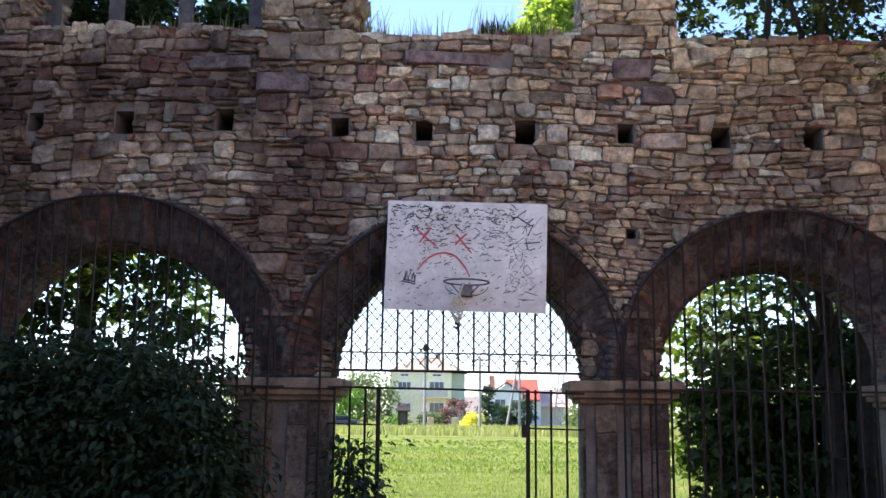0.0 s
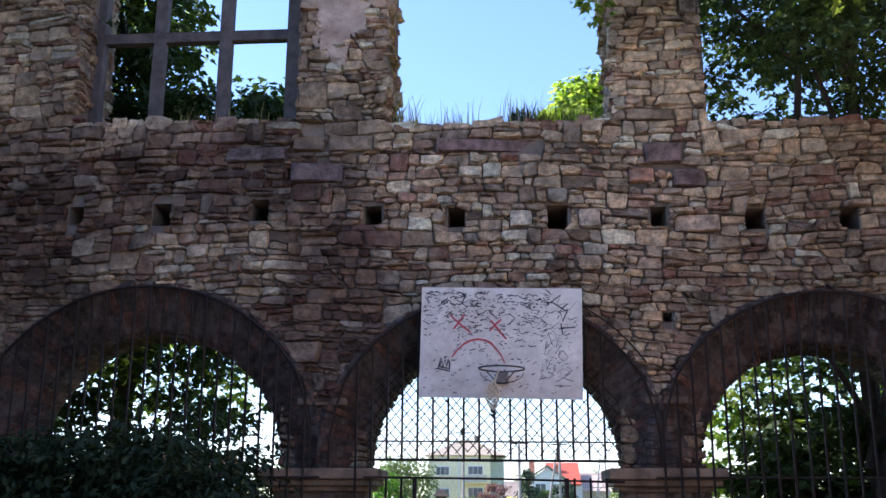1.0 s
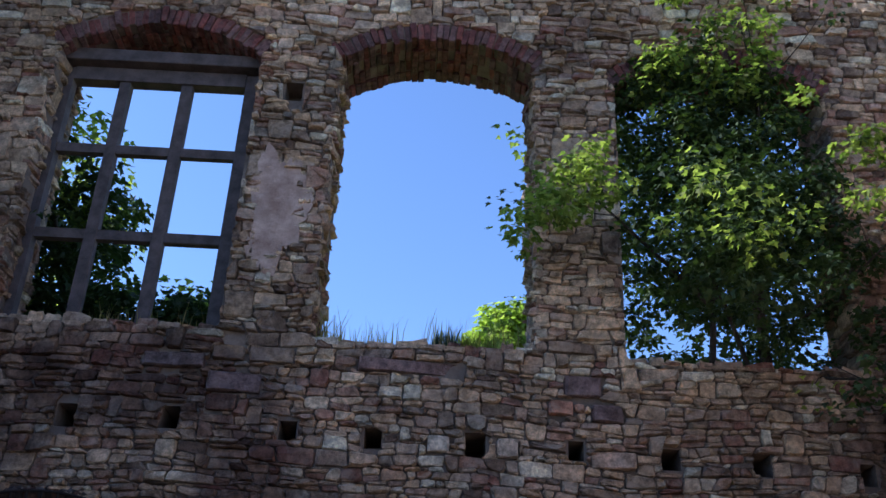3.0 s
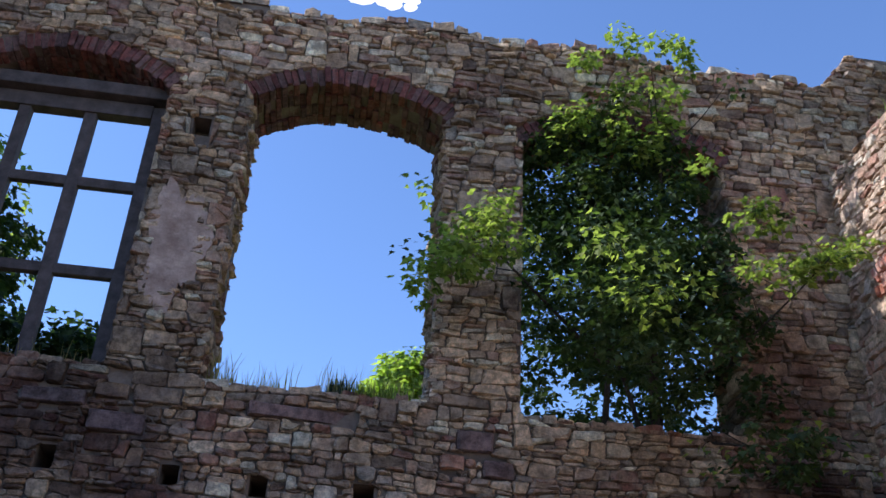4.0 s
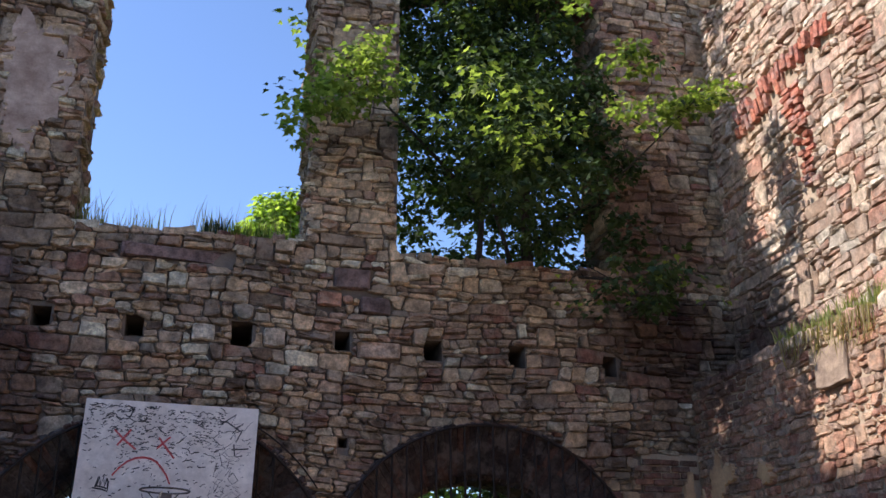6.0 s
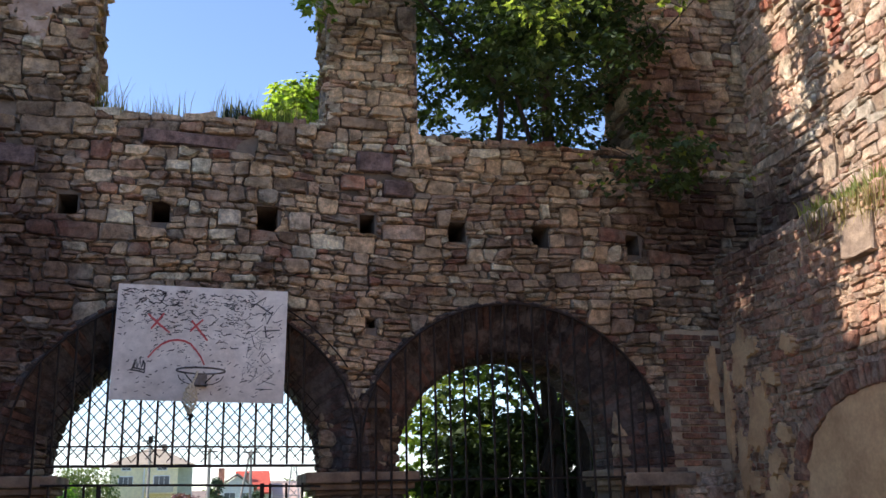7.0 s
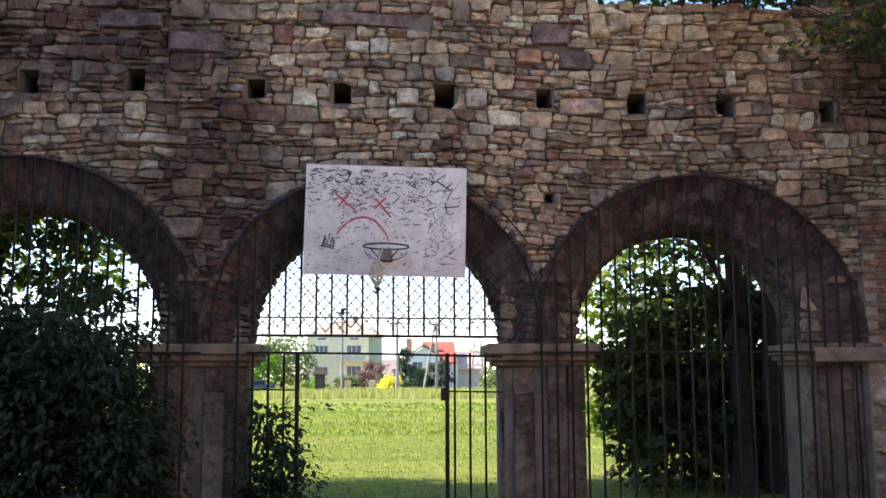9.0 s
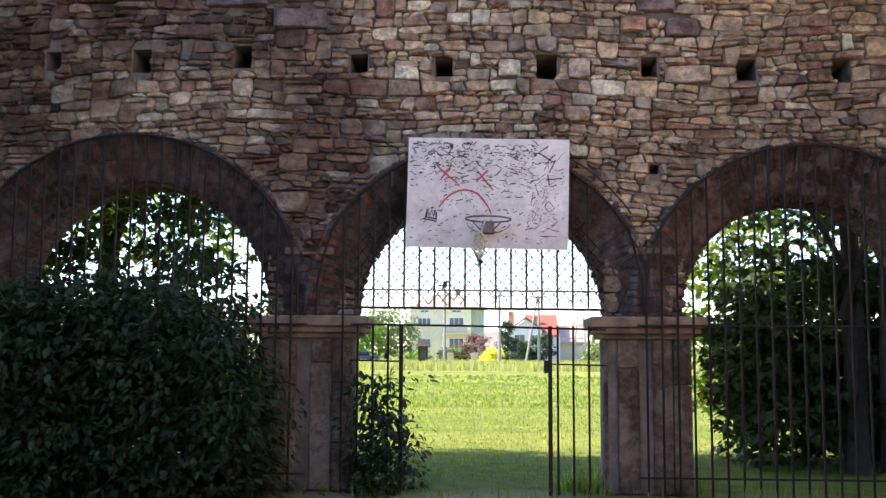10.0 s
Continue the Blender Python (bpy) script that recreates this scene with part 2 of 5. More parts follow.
def stone(poly, place, back, front, rnd, chip=0.25):
    """One rough stone over the outline poly [(u, v)]: sides, a worn edge and a bulging face."""
    n = len(poly)
    cu, cv = sum(p[0] for p in poly) / n, sum(p[1] for p in poly) / n
    size = max(0.03, min(max(p[0] for p in poly) - min(p[0] for p in poly), max(p[1] for p in poly) - min(p[1] for p in poly)))
    e1, e2 = 1 - min(0.06 / size * 0.12, 0.1), 1 - min(0.06 / size * 0.42, 0.3)
    tu, tv = rnd.uniform(-0.13, 0.13), rnd.uniform(-0.16, 0.16)
    verts = [place(u, v, back) for u, v in poly]
    verts += [place(cu + (u - cu) * e1, cv + (v - cv) * e1, front * 0.62 + tu * (u - cu) + tv * (v - cv)) for u, v in poly]
    verts += [place(cu + (u - cu) * e2 * rnd.uniform(0.9, 1.08), cv + (v - cv) * e2 * rnd.uniform(0.9, 1.08), front + tu * (u - cu) + tv * (v - cv) + rnd.uniform(-1, 1) * front * chip * 1.6) for u, v in poly]
    faces = [(i, (i + 1) % n, n + (i + 1) % n, n + i) for i in range(n)] + [(n + i, n + (i + 1) % n, 2 * n + (i + 1) % n, 2 * n + i) for i in range(n)]
    faces += [tuple(2 * n + i for i in range(n))]
    return verts, faces, (cu, cv)


def outline(q, rnd, j):
    """The worn outline of a cell with the corners q (anticlockwise): mid points moved, corners cut."""
    out = []
    for i in range(4):
        a, b = q[i], q[(i + 1) % 4]
        w = rnd.uniform(0.02, 0.15)
        L = math.hypot(b[0] - a[0], b[1] - a[1])
        cut = min(0.06, L * 0.34) * w * 3
        t0, t1 = cut / max(L, 1e-4), 1 - cut * rnd.uniform(0.5, 1.2) / max(L, 1e-4)
        out.append((a[0] + (b[0] - a[0]) * t0, a[1] + (b[1] - a[1]) * t0))
        if L > 0.14:
            k = rnd.uniform(0.35, 0.65)
            out.append((a[0] + (b[0] - a[0]) * k + rnd.uniform(-j, j), a[1] + (b[1] - a[1]) * k + rnd.uniform(-j, j)))
        out.append((a[0] + (b[0] - a[0]) * t1, a[1] + (b[1] - a[1]) * t1))
    return out


def rubble(seed, spans, z0, z1, place, heights=(0.06, 0.18), widths=(0.10, 0.36), proud=(0.010, 0.085), holes=(), gap=0.004, top=None, fine=-1.0):
    """Rough courses of worn stones that swell and pinch along the wall; some stones are split, some reach up into the next course.
    spans(v): solid stretches [(u0, u1)] at the height v; holes: (u0, u1, v0, v1) kept free."""
    rnd = random.Random(seed)

    def solid(u, v):
        if not z0 <= v <= z1 or (top is not None and v > top(u)) or any(h[0] < u < h[1] and h[2] < v < h[3] for h in holes):
            return False
        return any(a <= u <= b for a, b in spans(v))

    every = [sp for k in range(9) for sp in spans(z0 + 0.02 + (z1 - z0 - 0.04) * k / 8)]
    lo, hi = min(a for a, b in every), max(b for a, b in every)
    hm = (heights[0] + heights[1]) / 2
    ph = [rnd.uniform(0, 6.28) for _ in range(3)]
    levels = []
    v = z0 - 0.04
    while v < z1 + 0.1:
        levels.append((v, [(rnd.uniform(1.2, 2.4), rnd.uniform(0, 6.28), hm * 0.17), (rnd.uniform(3.0, 6.0), rnd.uniform(0, 6.28), hm * 0.12), (rnd.uniform(8, 13), rnd.uniform(0, 6.28), hm * 0.06)]))
        v += rnd.uniform(*heights) * (0.66 if v < fine else 1.0)

    def bed(k, u):
        v, waves = levels[k]
        return v + 0.05 * math.sin(u * 0.55 + v * 0.3 + ph[0]) + 0.03 * math.sin(u * 1.5 + v * 0.8 + ph[1]) + sum(a * math.sin(f * u + p) for f, p, a in waves)

    out = []
    taken = []
    for k in range(len(levels) - 2):
        coming = []
        u = lo - rnd.uniform(0, 0.2)
        lean0 = 0.0
        while u < hi:
            blocked = [b for b in taken if b[0] - 0.05 < u < b[1] - 0.01]
            if blocked:
                u, lean0 = blocked[0][1], 0.0
                continue
            h = bed(k + 1, u + 0.1) - bed(k, u + 0.1)
            w = rnd.uniform(*widths) * (0.5 + 0.5 * max(0.5, h / hm)) * (1.5 if rnd.random() < 0.08 else 1.0)
            e = u + w
            for b in taken:
                if u < b[0] and e > b[0] - 0.06:
                    e = b[0]
            lean1 = 0.0 if e - u < 0.08 else rnd.gauss(0, 0.016)
            tall = rnd.random() < 0.07 and e - u > 0.12
            hi_k = k + 2 if tall else k + 1
            if tall:
                coming.append((u, e))
            g = gap * rnd.uniform(-0.6, 1.9)
            q = [(u + g - lean0, bed(k, u) + g), (e - g - lean1, bed(k, e) + g * 0.5), (e - g + lean1, bed(hi_k, e) - g), (u + g + lean0, bed(hi_k, u) - g * 0.5)]
            u, lean0 = e, lean1
            cells = [q]
            if not tall and h > 0.115 and rnd.random() < 0.36:
                t = rnd.uniform(0.35, 0.65)
                l = q[0][0] + (q[3][0] - q[0][0]) * t, q[0][1] + (q[3][1] - q[0][1]) * t
                r = q[1][0] + (q[2][0] - q[1][0]) * t, q[1][1] + (q[2][1] - q[1][1]) * t + rnd.uniform(-0.012, 0.012)
                cells = [[q[0], q[1], (r[0], r[1] - gap), (l[0], l[1] - gap)], [(l[0], l[1] + gap), (r[0], r[1] + gap), q[2], q[3]]]
            for b in holes:
                # a stone that would bridge a hole is broken into one on each side of it
                for c in list(cells):
                    us, vs = [p[0] for p in c], [p[1] for p in c]
                    if min(us) < (b[0] + b[1]) / 2 < max(us) and min(vs) < b[3] - 0.02 and max(vs) > b[2] + 0.02:
                        cells.remove(c)
                        cells += [[(min(p[0], b[0] - gap), p[1]) for p in c], [(max(p[0], b[1] + gap), p[1]) for p in c]]
            for c in cells:
                cu, cv = sum(p[0] for p in c) / 4, sum(p[1] for p in c) / 4
                if not solid(cu, cv):
                    # a stone at an edge may still keep its other half
                    pick = [p for p in c if solid(cu * 0.4 + p[0] * 0.6, cv * 0.4 + p[1] * 0.6)]
                    if not pick:
                        continue
                    cu, cv = cu * 0.4 + pick[0][0] * 0.6, cv * 0.4 + pick[0][1] * 0.6
                worn = rnd.uniform(0.012, 0.042)
                poly = []
                for a, b in zip(c, c[1:] + c[:1]):
                    L = max(1e-4, math.hypot(b[0] - a[0], b[1] - a[1]))
                    stops = [min(0.4, worn * rnd.uniform(0.4, 1.3) / L), 1 - min(0.4, worn * rnd.uniform(0.4, 1.3) / L)]
                    if L > 0.1:
                        stops.insert(1, rnd.uniform(0.35, 0.65))
                    for n, t in enumerate(stops):
                        j = 0.009 if len(stops) == 3 and n == 1 else 0.005
                        poly.append((a[0] + (b[0] - a[0]) * t + rnd.uniform(-j, j), a[1] + (b[1] - a[1]) * t + rnd.uniform(-j, j)))
                fit = []
                for a, b in poly:
                    t = 1.0
                    while t > 0.1 and not solid(cu + (a - cu) * t, cv + (b - cv) * t):
                        t -= 0.07
                    fit.append((cu + (a - cu) * t, cv + (b - cv) * t))
                if max(a for a, b in fit) - min(a for a, b in fit) < 0.035 or max(b for a, b in fit) - min(b for a, b in fit) < 0.022:
                    continue
                out.append(stone(fit, place, -0.05, rnd.uniform(*proud), rnd))
        taken = coming
    return out


LATER = []          # pieces that are linked last


def lay(stones, wall, piece_mat, mass_mat, near, name="stone", rest="rubble"):
    """The pieces within near(u, v) become parts of the wall, the others one mass."""
    mine = [s for s in stones if near(*s[2])][:300]
    ids = {id(s) for s in mine}
    V, F = [], []
    for s in stones:
        if id(s) in ids:
            continue
        o = len(V)
        V += s[0]
        F += [tuple(i + o for i in f) for f in s[1]]
    if V:
        from_lists(rest, V, F, mass_mat, wall, kind="stuff")
    LATER.append((mine, wall, piece_mat, name))


def strips(bm, xs, solid, y0, y1):
    """A wall body of upright strips between the xs; solid(x): its solid heights [(z0, z1)]."""
    for a, b in zip(xs, xs[1:]):
        if b - a < 1e-4:
            continue
        for (p0, p1), (q0, q1) in zip(solid(a + 1e-3), solid(b - 1e-3)):
            c = [(a, y0, p0), (b, y0, q0), (b, y0, q1), (a, y0, p1), (a, y1, p0), (b, y1, q0), (b, y1, q1), (a, y1, p1)]
            vs = [bm.verts.new(p) for p in c]
            for f in ((0, 1, 2, 3), (5, 4, 7, 6), (3, 2, 6, 7), (1, 0, 4, 5), (0, 3, 7, 4), (2, 1, 5, 6)):
                bm.faces.new([vs[i] for i in f])

# ---- the arcade wall ----
WX0, WX1 = -7.2, 6.9
THICK = 1.0
ARCHES = [(-4.30, 1.92, 2.12, 1.61), (-0.27, 1.95, 1.93, 1.48), (3.40, 1.95, 1.93, 1.36)]      # centre x, z, outer and inner radius
WINDOWS = [(-5.45, -2.65, 6.10, 10.25, 10.70), (-1.52, 1.19, 6.00, 10.27, 10.68), (2.30, 5.22, 5.93, 10.05, 10.52)]  # x0, x1, sill, spring, crown
HOLES = [(-5.29, 4.93), (-4.23, 4.93), (-3.01, 4.94), (-1.67, 4.87), (-0.66, 4.82), (0.52, 4.80), (1.68, 4.80), (2.77, 4.74), (3.85, 4.72), (5.03, 4.70)]
HOLE_BOXES = [(1.66, 1.76, 3.56, 3.67), (-2.25, -2.01, 9.48, 9.78)] + [(x - 0.10 - 0.02 * (i % 3), x + 0.08 + 0.025 * (i % 2), z - 0.11 - 0.03 * (i % 4 == 1), z + 0.12 + 0.02 * (i % 3)) for i, (x, z) in enumerate(HOLES)]


def top_z(x):
    return 11.92 - 0.035 * max(0.0, x - 1.5) ** 1.0 + 0.07 * math.sin(x * 2.3) + 0.04 * math.sin(x * 6.1)


def head(w, x):
    x0, x1, s, sp, cr = w
    t = (x - (x0 + x1) / 2) / ((x1 - x0) / 2)
    return sp + (cr - sp) * (1 - min(1, t * t))


def arch_z(a, x, r):
    d = r * r - (x - a[0]) ** 2
    return a[1] + math.sqrt(d) if d > 0 else a[1]


def solid_front(x):
    base = 2.66
    for a in ARCHES:
        if abs(x - a[0]) < a[2]:
            base = max(base, arch_z(a, x, a[2]))
    if x > 5.3:
        base = 0.0
    out, z = [], base
    for h in HOLE_BOXES:
        if h[0] <= x <= h[1]:
            out.append((z, h[2]))
            z = h[3]
    for w in WINDOWS:
        if w[0] <= x <= w[1]:
            out.append((z, w[2]))
            z = head(w, x)
    return out + [(z, top_z(x))]


def solid_back(x, holes=True):
    z, out = 0.0, []
    for a in ARCHES:
        if abs(x - a[0]) < a[3]:
            z = arch_z(a, x, a[3])
    for h in HOLE_BOXES[2:]:
        if holes and h[0] <= x <= h[1]:
            out.append((z, h[2]))
            z = h[3]
    for w in WINDOWS:
        if w[0] <= x <= w[1]:
            out.append((z, w[2]))
            z = head(w, x)
    return out + [(z, top_z(x))]


crit = [WX0, WX1, 5.3] + [v for w in WINDOWS for v in w[:2]] + [v for h in HOLE_BOXES for v in h[:2]]
crit += [a[0] + s * r for a in ARCHES for s in (-1, 1) for r in a[2:]]
crit = sorted({round(v, 4) for v in crit if WX0 <= v <= WX1})
xs = sorted(crit + [round(float(v), 4) for v in np.linspace(WX0, WX1, 230) if min(abs(v - c) for c in crit) > 0.006])
bm = bmesh.new()
strips(bm, xs, solid_front, 0.045, 0.40)
strips(bm, xs, solid_back, 0.40, 0.88)
strips(bm, xs, lambda x: solid_back(x, False), 0.88, THICK)
wall_north = part("wall_north", bm, mortar, None, "tall ruined wall of grey-brown rubble stone with arches below and empty windows above", "structure")
tagged(wall_north, category="wall")


def spans_front(z):
    cuts = []
    for a in ARCHES:
        if z < a[1] + a[2]:
            d = math.sqrt(max(0.0, a[2] ** 2 - (z - a[1]) ** 2)) if z > a[1] else a[2]
            cuts.append((a[0] - d, a[0] + d))
    for w in WINDOWS:
        if w[2] < z < w[4] + 0.23:
            m, hw, rise = (w[0] + w[1]) / 2, (w[1] - w[0]) / 2, w[4] - w[3]
            R = (hw * hw + rise * rise) / (2 * rise)
            d = math.sqrt(max(0.0, (R + 0.23) ** 2 - (z - w[4] + R) ** 2))
            d = hw if z < w[3] else min(d, hw + 0.1)
            cuts.append((m - d, m + d))
    out, x = [], WX0
    for c0, c1 in sorted(cuts):
        if c0 - x > 0.05:
            out.append((x, c0))
        x = max(x, c1)
    if WX1 - x > 0.05:
        out.append((x, WX1))
    return out


# large dressed blocks that stand out among the rubble
BLOCKS = [(-3.49, -2.72, 5.56, 5.75), (-0.94, 0.37, 5.62, 5.80), (-0.06, 0.21, 4.69, 4.90), (-2.66, -2.27, 5.68, 5.88), (-2.23, -1.68, 5.66, 5.88), (0.74, 1.01, 4.67, 4.90),
          (-2.68, -2.03, 5.28, 5.54), (-2.66, -2.28, 5.06, 5.27), (1.53, 1.99, 5.44, 5.70), (1.83, 2.36, 4.60, 4.81), (1.34, 1.65, 5.20, 5.39), (1.85, 2.24, 5.14, 5.36), (5.83, 6.01, 9.79, 9.92)]
north = lambda u, v, w: (u, -w + 0.02, v)
BRICKY = [(5.32, 6.8, 0.0, 3.6)]
PLASTER_PATCH = [(-2.36, -1.92, 7.15, 8.35)]
rnd = random.Random(33)
RAGGED = [(h[0] - rnd.uniform(-0.02, 0.03), h[1] + rnd.uniform(-0.02, 0.03), h[2] - rnd.uniform(-0.02, 0.03), h[3] + rnd.uniform(-0.01, 0.04)) for h in HOLE_BOXES]
stones = rubble(3, spans_front, 2.66, 11.9, north, proud=(0.008, 0.066), holes=RAGGED + BLOCKS + BRICKY + PLASTER_PATCH, top=lambda u: top_z(u) - 0.02, fine=4.45)
rnd = random.Random(21)
tones = {0: dark_block, 1: dark_block, 6: dark_block, 8: dark_block, 11: dark_block, 2: tan_piece, 5: tan_piece, 9: tan_piece, 10: tan_piece, 12: tan_piece}
blocks = []
for i, (x0, x1, z0, z1) in enumerate(BLOCKS):
    g = 0.008
    blocks.append(stone(outline([(x0 + g, z0 + g), (x1 - g, z0 + g), (x1 - g, z1 - g), (x0 + g, z1 - g)], rnd, 0.012), north, -0.05, rnd.uniform(0.035, 0.06), rnd, 0.1))
for i, s in enumerate(blocks):
    lay([s], wall_north, tones.get(i, stone_piece), stone_mass, lambda u, v: True)
lay(stones, wall_north, stone_piece, stone_mass, lambda u, v: -3.6 < u < 4.3 and 4.3 < v < 6.0)

# the inner faces of the window openings
for x, s, z0, z1 in ((-5.45, 1, 6.1, 10.3), (-1.52, 1, 6.0, 10.3), (1.19, -1, 6.0, 10.3), (5.22, -1, 5.93, 10.1)):
    face = (lambda x, s: lambda u, v, w: (x + s * (w - 0.02), u, v))(x, s)
    st = rubble(int(x * 10) + 90, lambda z: [(0.0, THICK)], z0, z1, face, widths=(0.2, 0.5))
    if s < 0:
        st = [(v, [tuple(reversed(f)) for f in fs], c) for v, fs, c in st]
    lay(st, wall_north, stone_piece, stone_mass, lambda u, v: False)

# stones along the top of the wall and on the sills
st = []
for w in WINDOWS:
    u = w[0]
    while u < w[1] - 0.08:
        d = rng.uniform(0.18, 0.42)
        e = min(u + d, w[1])
        h = rng.uniform(0.01, 0.07)
        flat = (lambda zz: lambda a, b, c: (a, b, zz + c))(w[2])
        for y0 in (0.0, 0.34, 0.68):
            st.append(stone(outline([(u + 0.01, y0), (e - 0.01, y0), (e - 0.01, y0 + 0.3), (u + 0.01, y0 + 0.3)], rng, 0.012), flat, -0.05, h, rng))
        u = e
u = WX0
while u < WX1:
    e = u + rng.uniform(0.18, 0.45)
    flat = (lambda zz: lambda a, b, c: (a, b, zz + c))(top_z((u + e) / 2) - 0.03)
    h = rng.uniform(0.03, 0.13)
    for y0 in (0.0, 0.5):
        st.append(stone(outline([(u + 0.01, y0), (e - 0.01, y0), (e - 0.01, y0 + 0.46), (u + 0.01, y0 + 0.46)], rng, 0.02), flat, -0.05, h, rng))
    u = e
lay(st, wall_north, stone_piece, stone_mass, lambda u, v: False)

# plaster left on the pier between the windows
bm = bmesh.new()
ring = []
N = 120
for i in range(N):
    t = i / N * 2 * math.pi
    r = 1 + 0.16 * math.sin(3 * t + 1) + 0.10 * math.sin(7 * t) + 0.05 * math.sin(13 * t + 2) + 0.03 * math.sin(29 * t) + rng.uniform(-0.025, 0.025)
    c, s = math.cos(t), math.sin(t)
    ring.append((-2.13 + 0.37 * r * math.copysign(abs(c) ** 0.8, c), 7.78 + 0.82 * r * math.copysign(abs(s) ** 0.8, s)))
a = [bm.verts.new((u, -0.03, v)) for u, v in ring]
b = [bm.verts.new((u, 0.03, v)) for u, v in ring]
bm.faces.new(list(reversed(a)))
for i in range(N):
    bm.faces.new((a[i], a[(i + 1) % N], b[(i + 1) % N], b[i]))
part("plaster_patch", bm, plaster_pink, wall_north, "worn pinkish plaster patch")


def brick_mesh(name, lx, ly, lz, seed):
    r = random.Random(seed)
    bm = boxed(-lx / 2, lx / 2, -ly / 2, ly / 2, -lz / 2, lz / 2)
    bmesh.ops.bevel(bm, geom=bm.edges[:], offset=min(lx, ly, lz) * 0.12, segments=1, affect="EDGES")
    for v in bm.verts:
        v.co += Vector((r.uniform(-1, 1), r.uniform(-1, 1), r.uniform(-1, 1))) * min(lx, ly, lz) * 0.06
    me = bpy.data.meshes.new(name)
    bm.to_mesh(me)
    bm.free()
    return me


BRICKS = []         # (parent, mesh, matrix, material) of bricks that are linked last


def brick(parent, me, m):
    BRICKS.append((parent, me, m))


# brick heads of the windows: radial bricks through the whole thickness
wb = [brick_mesh("brick", 0.084, 0.24, 0.27, i) for i in range(4)]
for me in wb:
    me.materials.append(head_piece)
for w in WINDOWS:
    arch = empty("brick_arch", (0, 0, 0), "dark red segmental brick arch over an empty window", "arch", "brick window heads", "structure")
    half, rise = (w[1] - w[0]) / 2, w[4] - w[3]
    R = (half * half + rise * rise) / (2 * rise)
    mx, mz = (w[0] + w[1]) / 2, w[4] - R
    span = math.asin(half / R)
    n = int(2 * span * R / 0.088)
    for i in range(n + 1):
        t = -span + 2 * span * i / n
        for j in range(4):
            rr = R + 0.105 + rng.uniform(-0.04, 0.035)
            y = 0.12 + 0.255 * j + (rng.uniform(-0.02, 0.04) if j == 0 else 0)
            brick(arch, wb[rng.randrange(4)], Matrix.Translation((mx + rr * math.sin(t), y, mz + rr * math.cos(t))) @ Matrix.Rotation(t + rng.uniform(-0.07, 0.07), 4, "Y"))

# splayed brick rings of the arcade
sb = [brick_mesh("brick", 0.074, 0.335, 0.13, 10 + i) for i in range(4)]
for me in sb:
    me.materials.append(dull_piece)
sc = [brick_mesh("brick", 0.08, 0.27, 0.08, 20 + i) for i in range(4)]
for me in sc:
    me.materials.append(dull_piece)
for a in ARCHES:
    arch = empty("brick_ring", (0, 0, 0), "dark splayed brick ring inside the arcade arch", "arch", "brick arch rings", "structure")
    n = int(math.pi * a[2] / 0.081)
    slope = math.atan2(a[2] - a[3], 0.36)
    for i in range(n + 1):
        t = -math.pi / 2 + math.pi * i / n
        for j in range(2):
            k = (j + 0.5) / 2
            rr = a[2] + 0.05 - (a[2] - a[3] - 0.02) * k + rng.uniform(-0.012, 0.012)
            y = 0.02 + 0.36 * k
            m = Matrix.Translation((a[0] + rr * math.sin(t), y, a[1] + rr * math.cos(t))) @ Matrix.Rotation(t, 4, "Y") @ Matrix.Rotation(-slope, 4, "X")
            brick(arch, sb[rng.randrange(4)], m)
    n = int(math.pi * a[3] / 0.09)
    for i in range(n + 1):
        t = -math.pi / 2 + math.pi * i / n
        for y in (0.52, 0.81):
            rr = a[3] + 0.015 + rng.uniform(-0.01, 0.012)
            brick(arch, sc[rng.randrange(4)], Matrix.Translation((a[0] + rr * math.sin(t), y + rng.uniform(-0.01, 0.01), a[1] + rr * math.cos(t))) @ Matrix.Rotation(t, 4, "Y"))

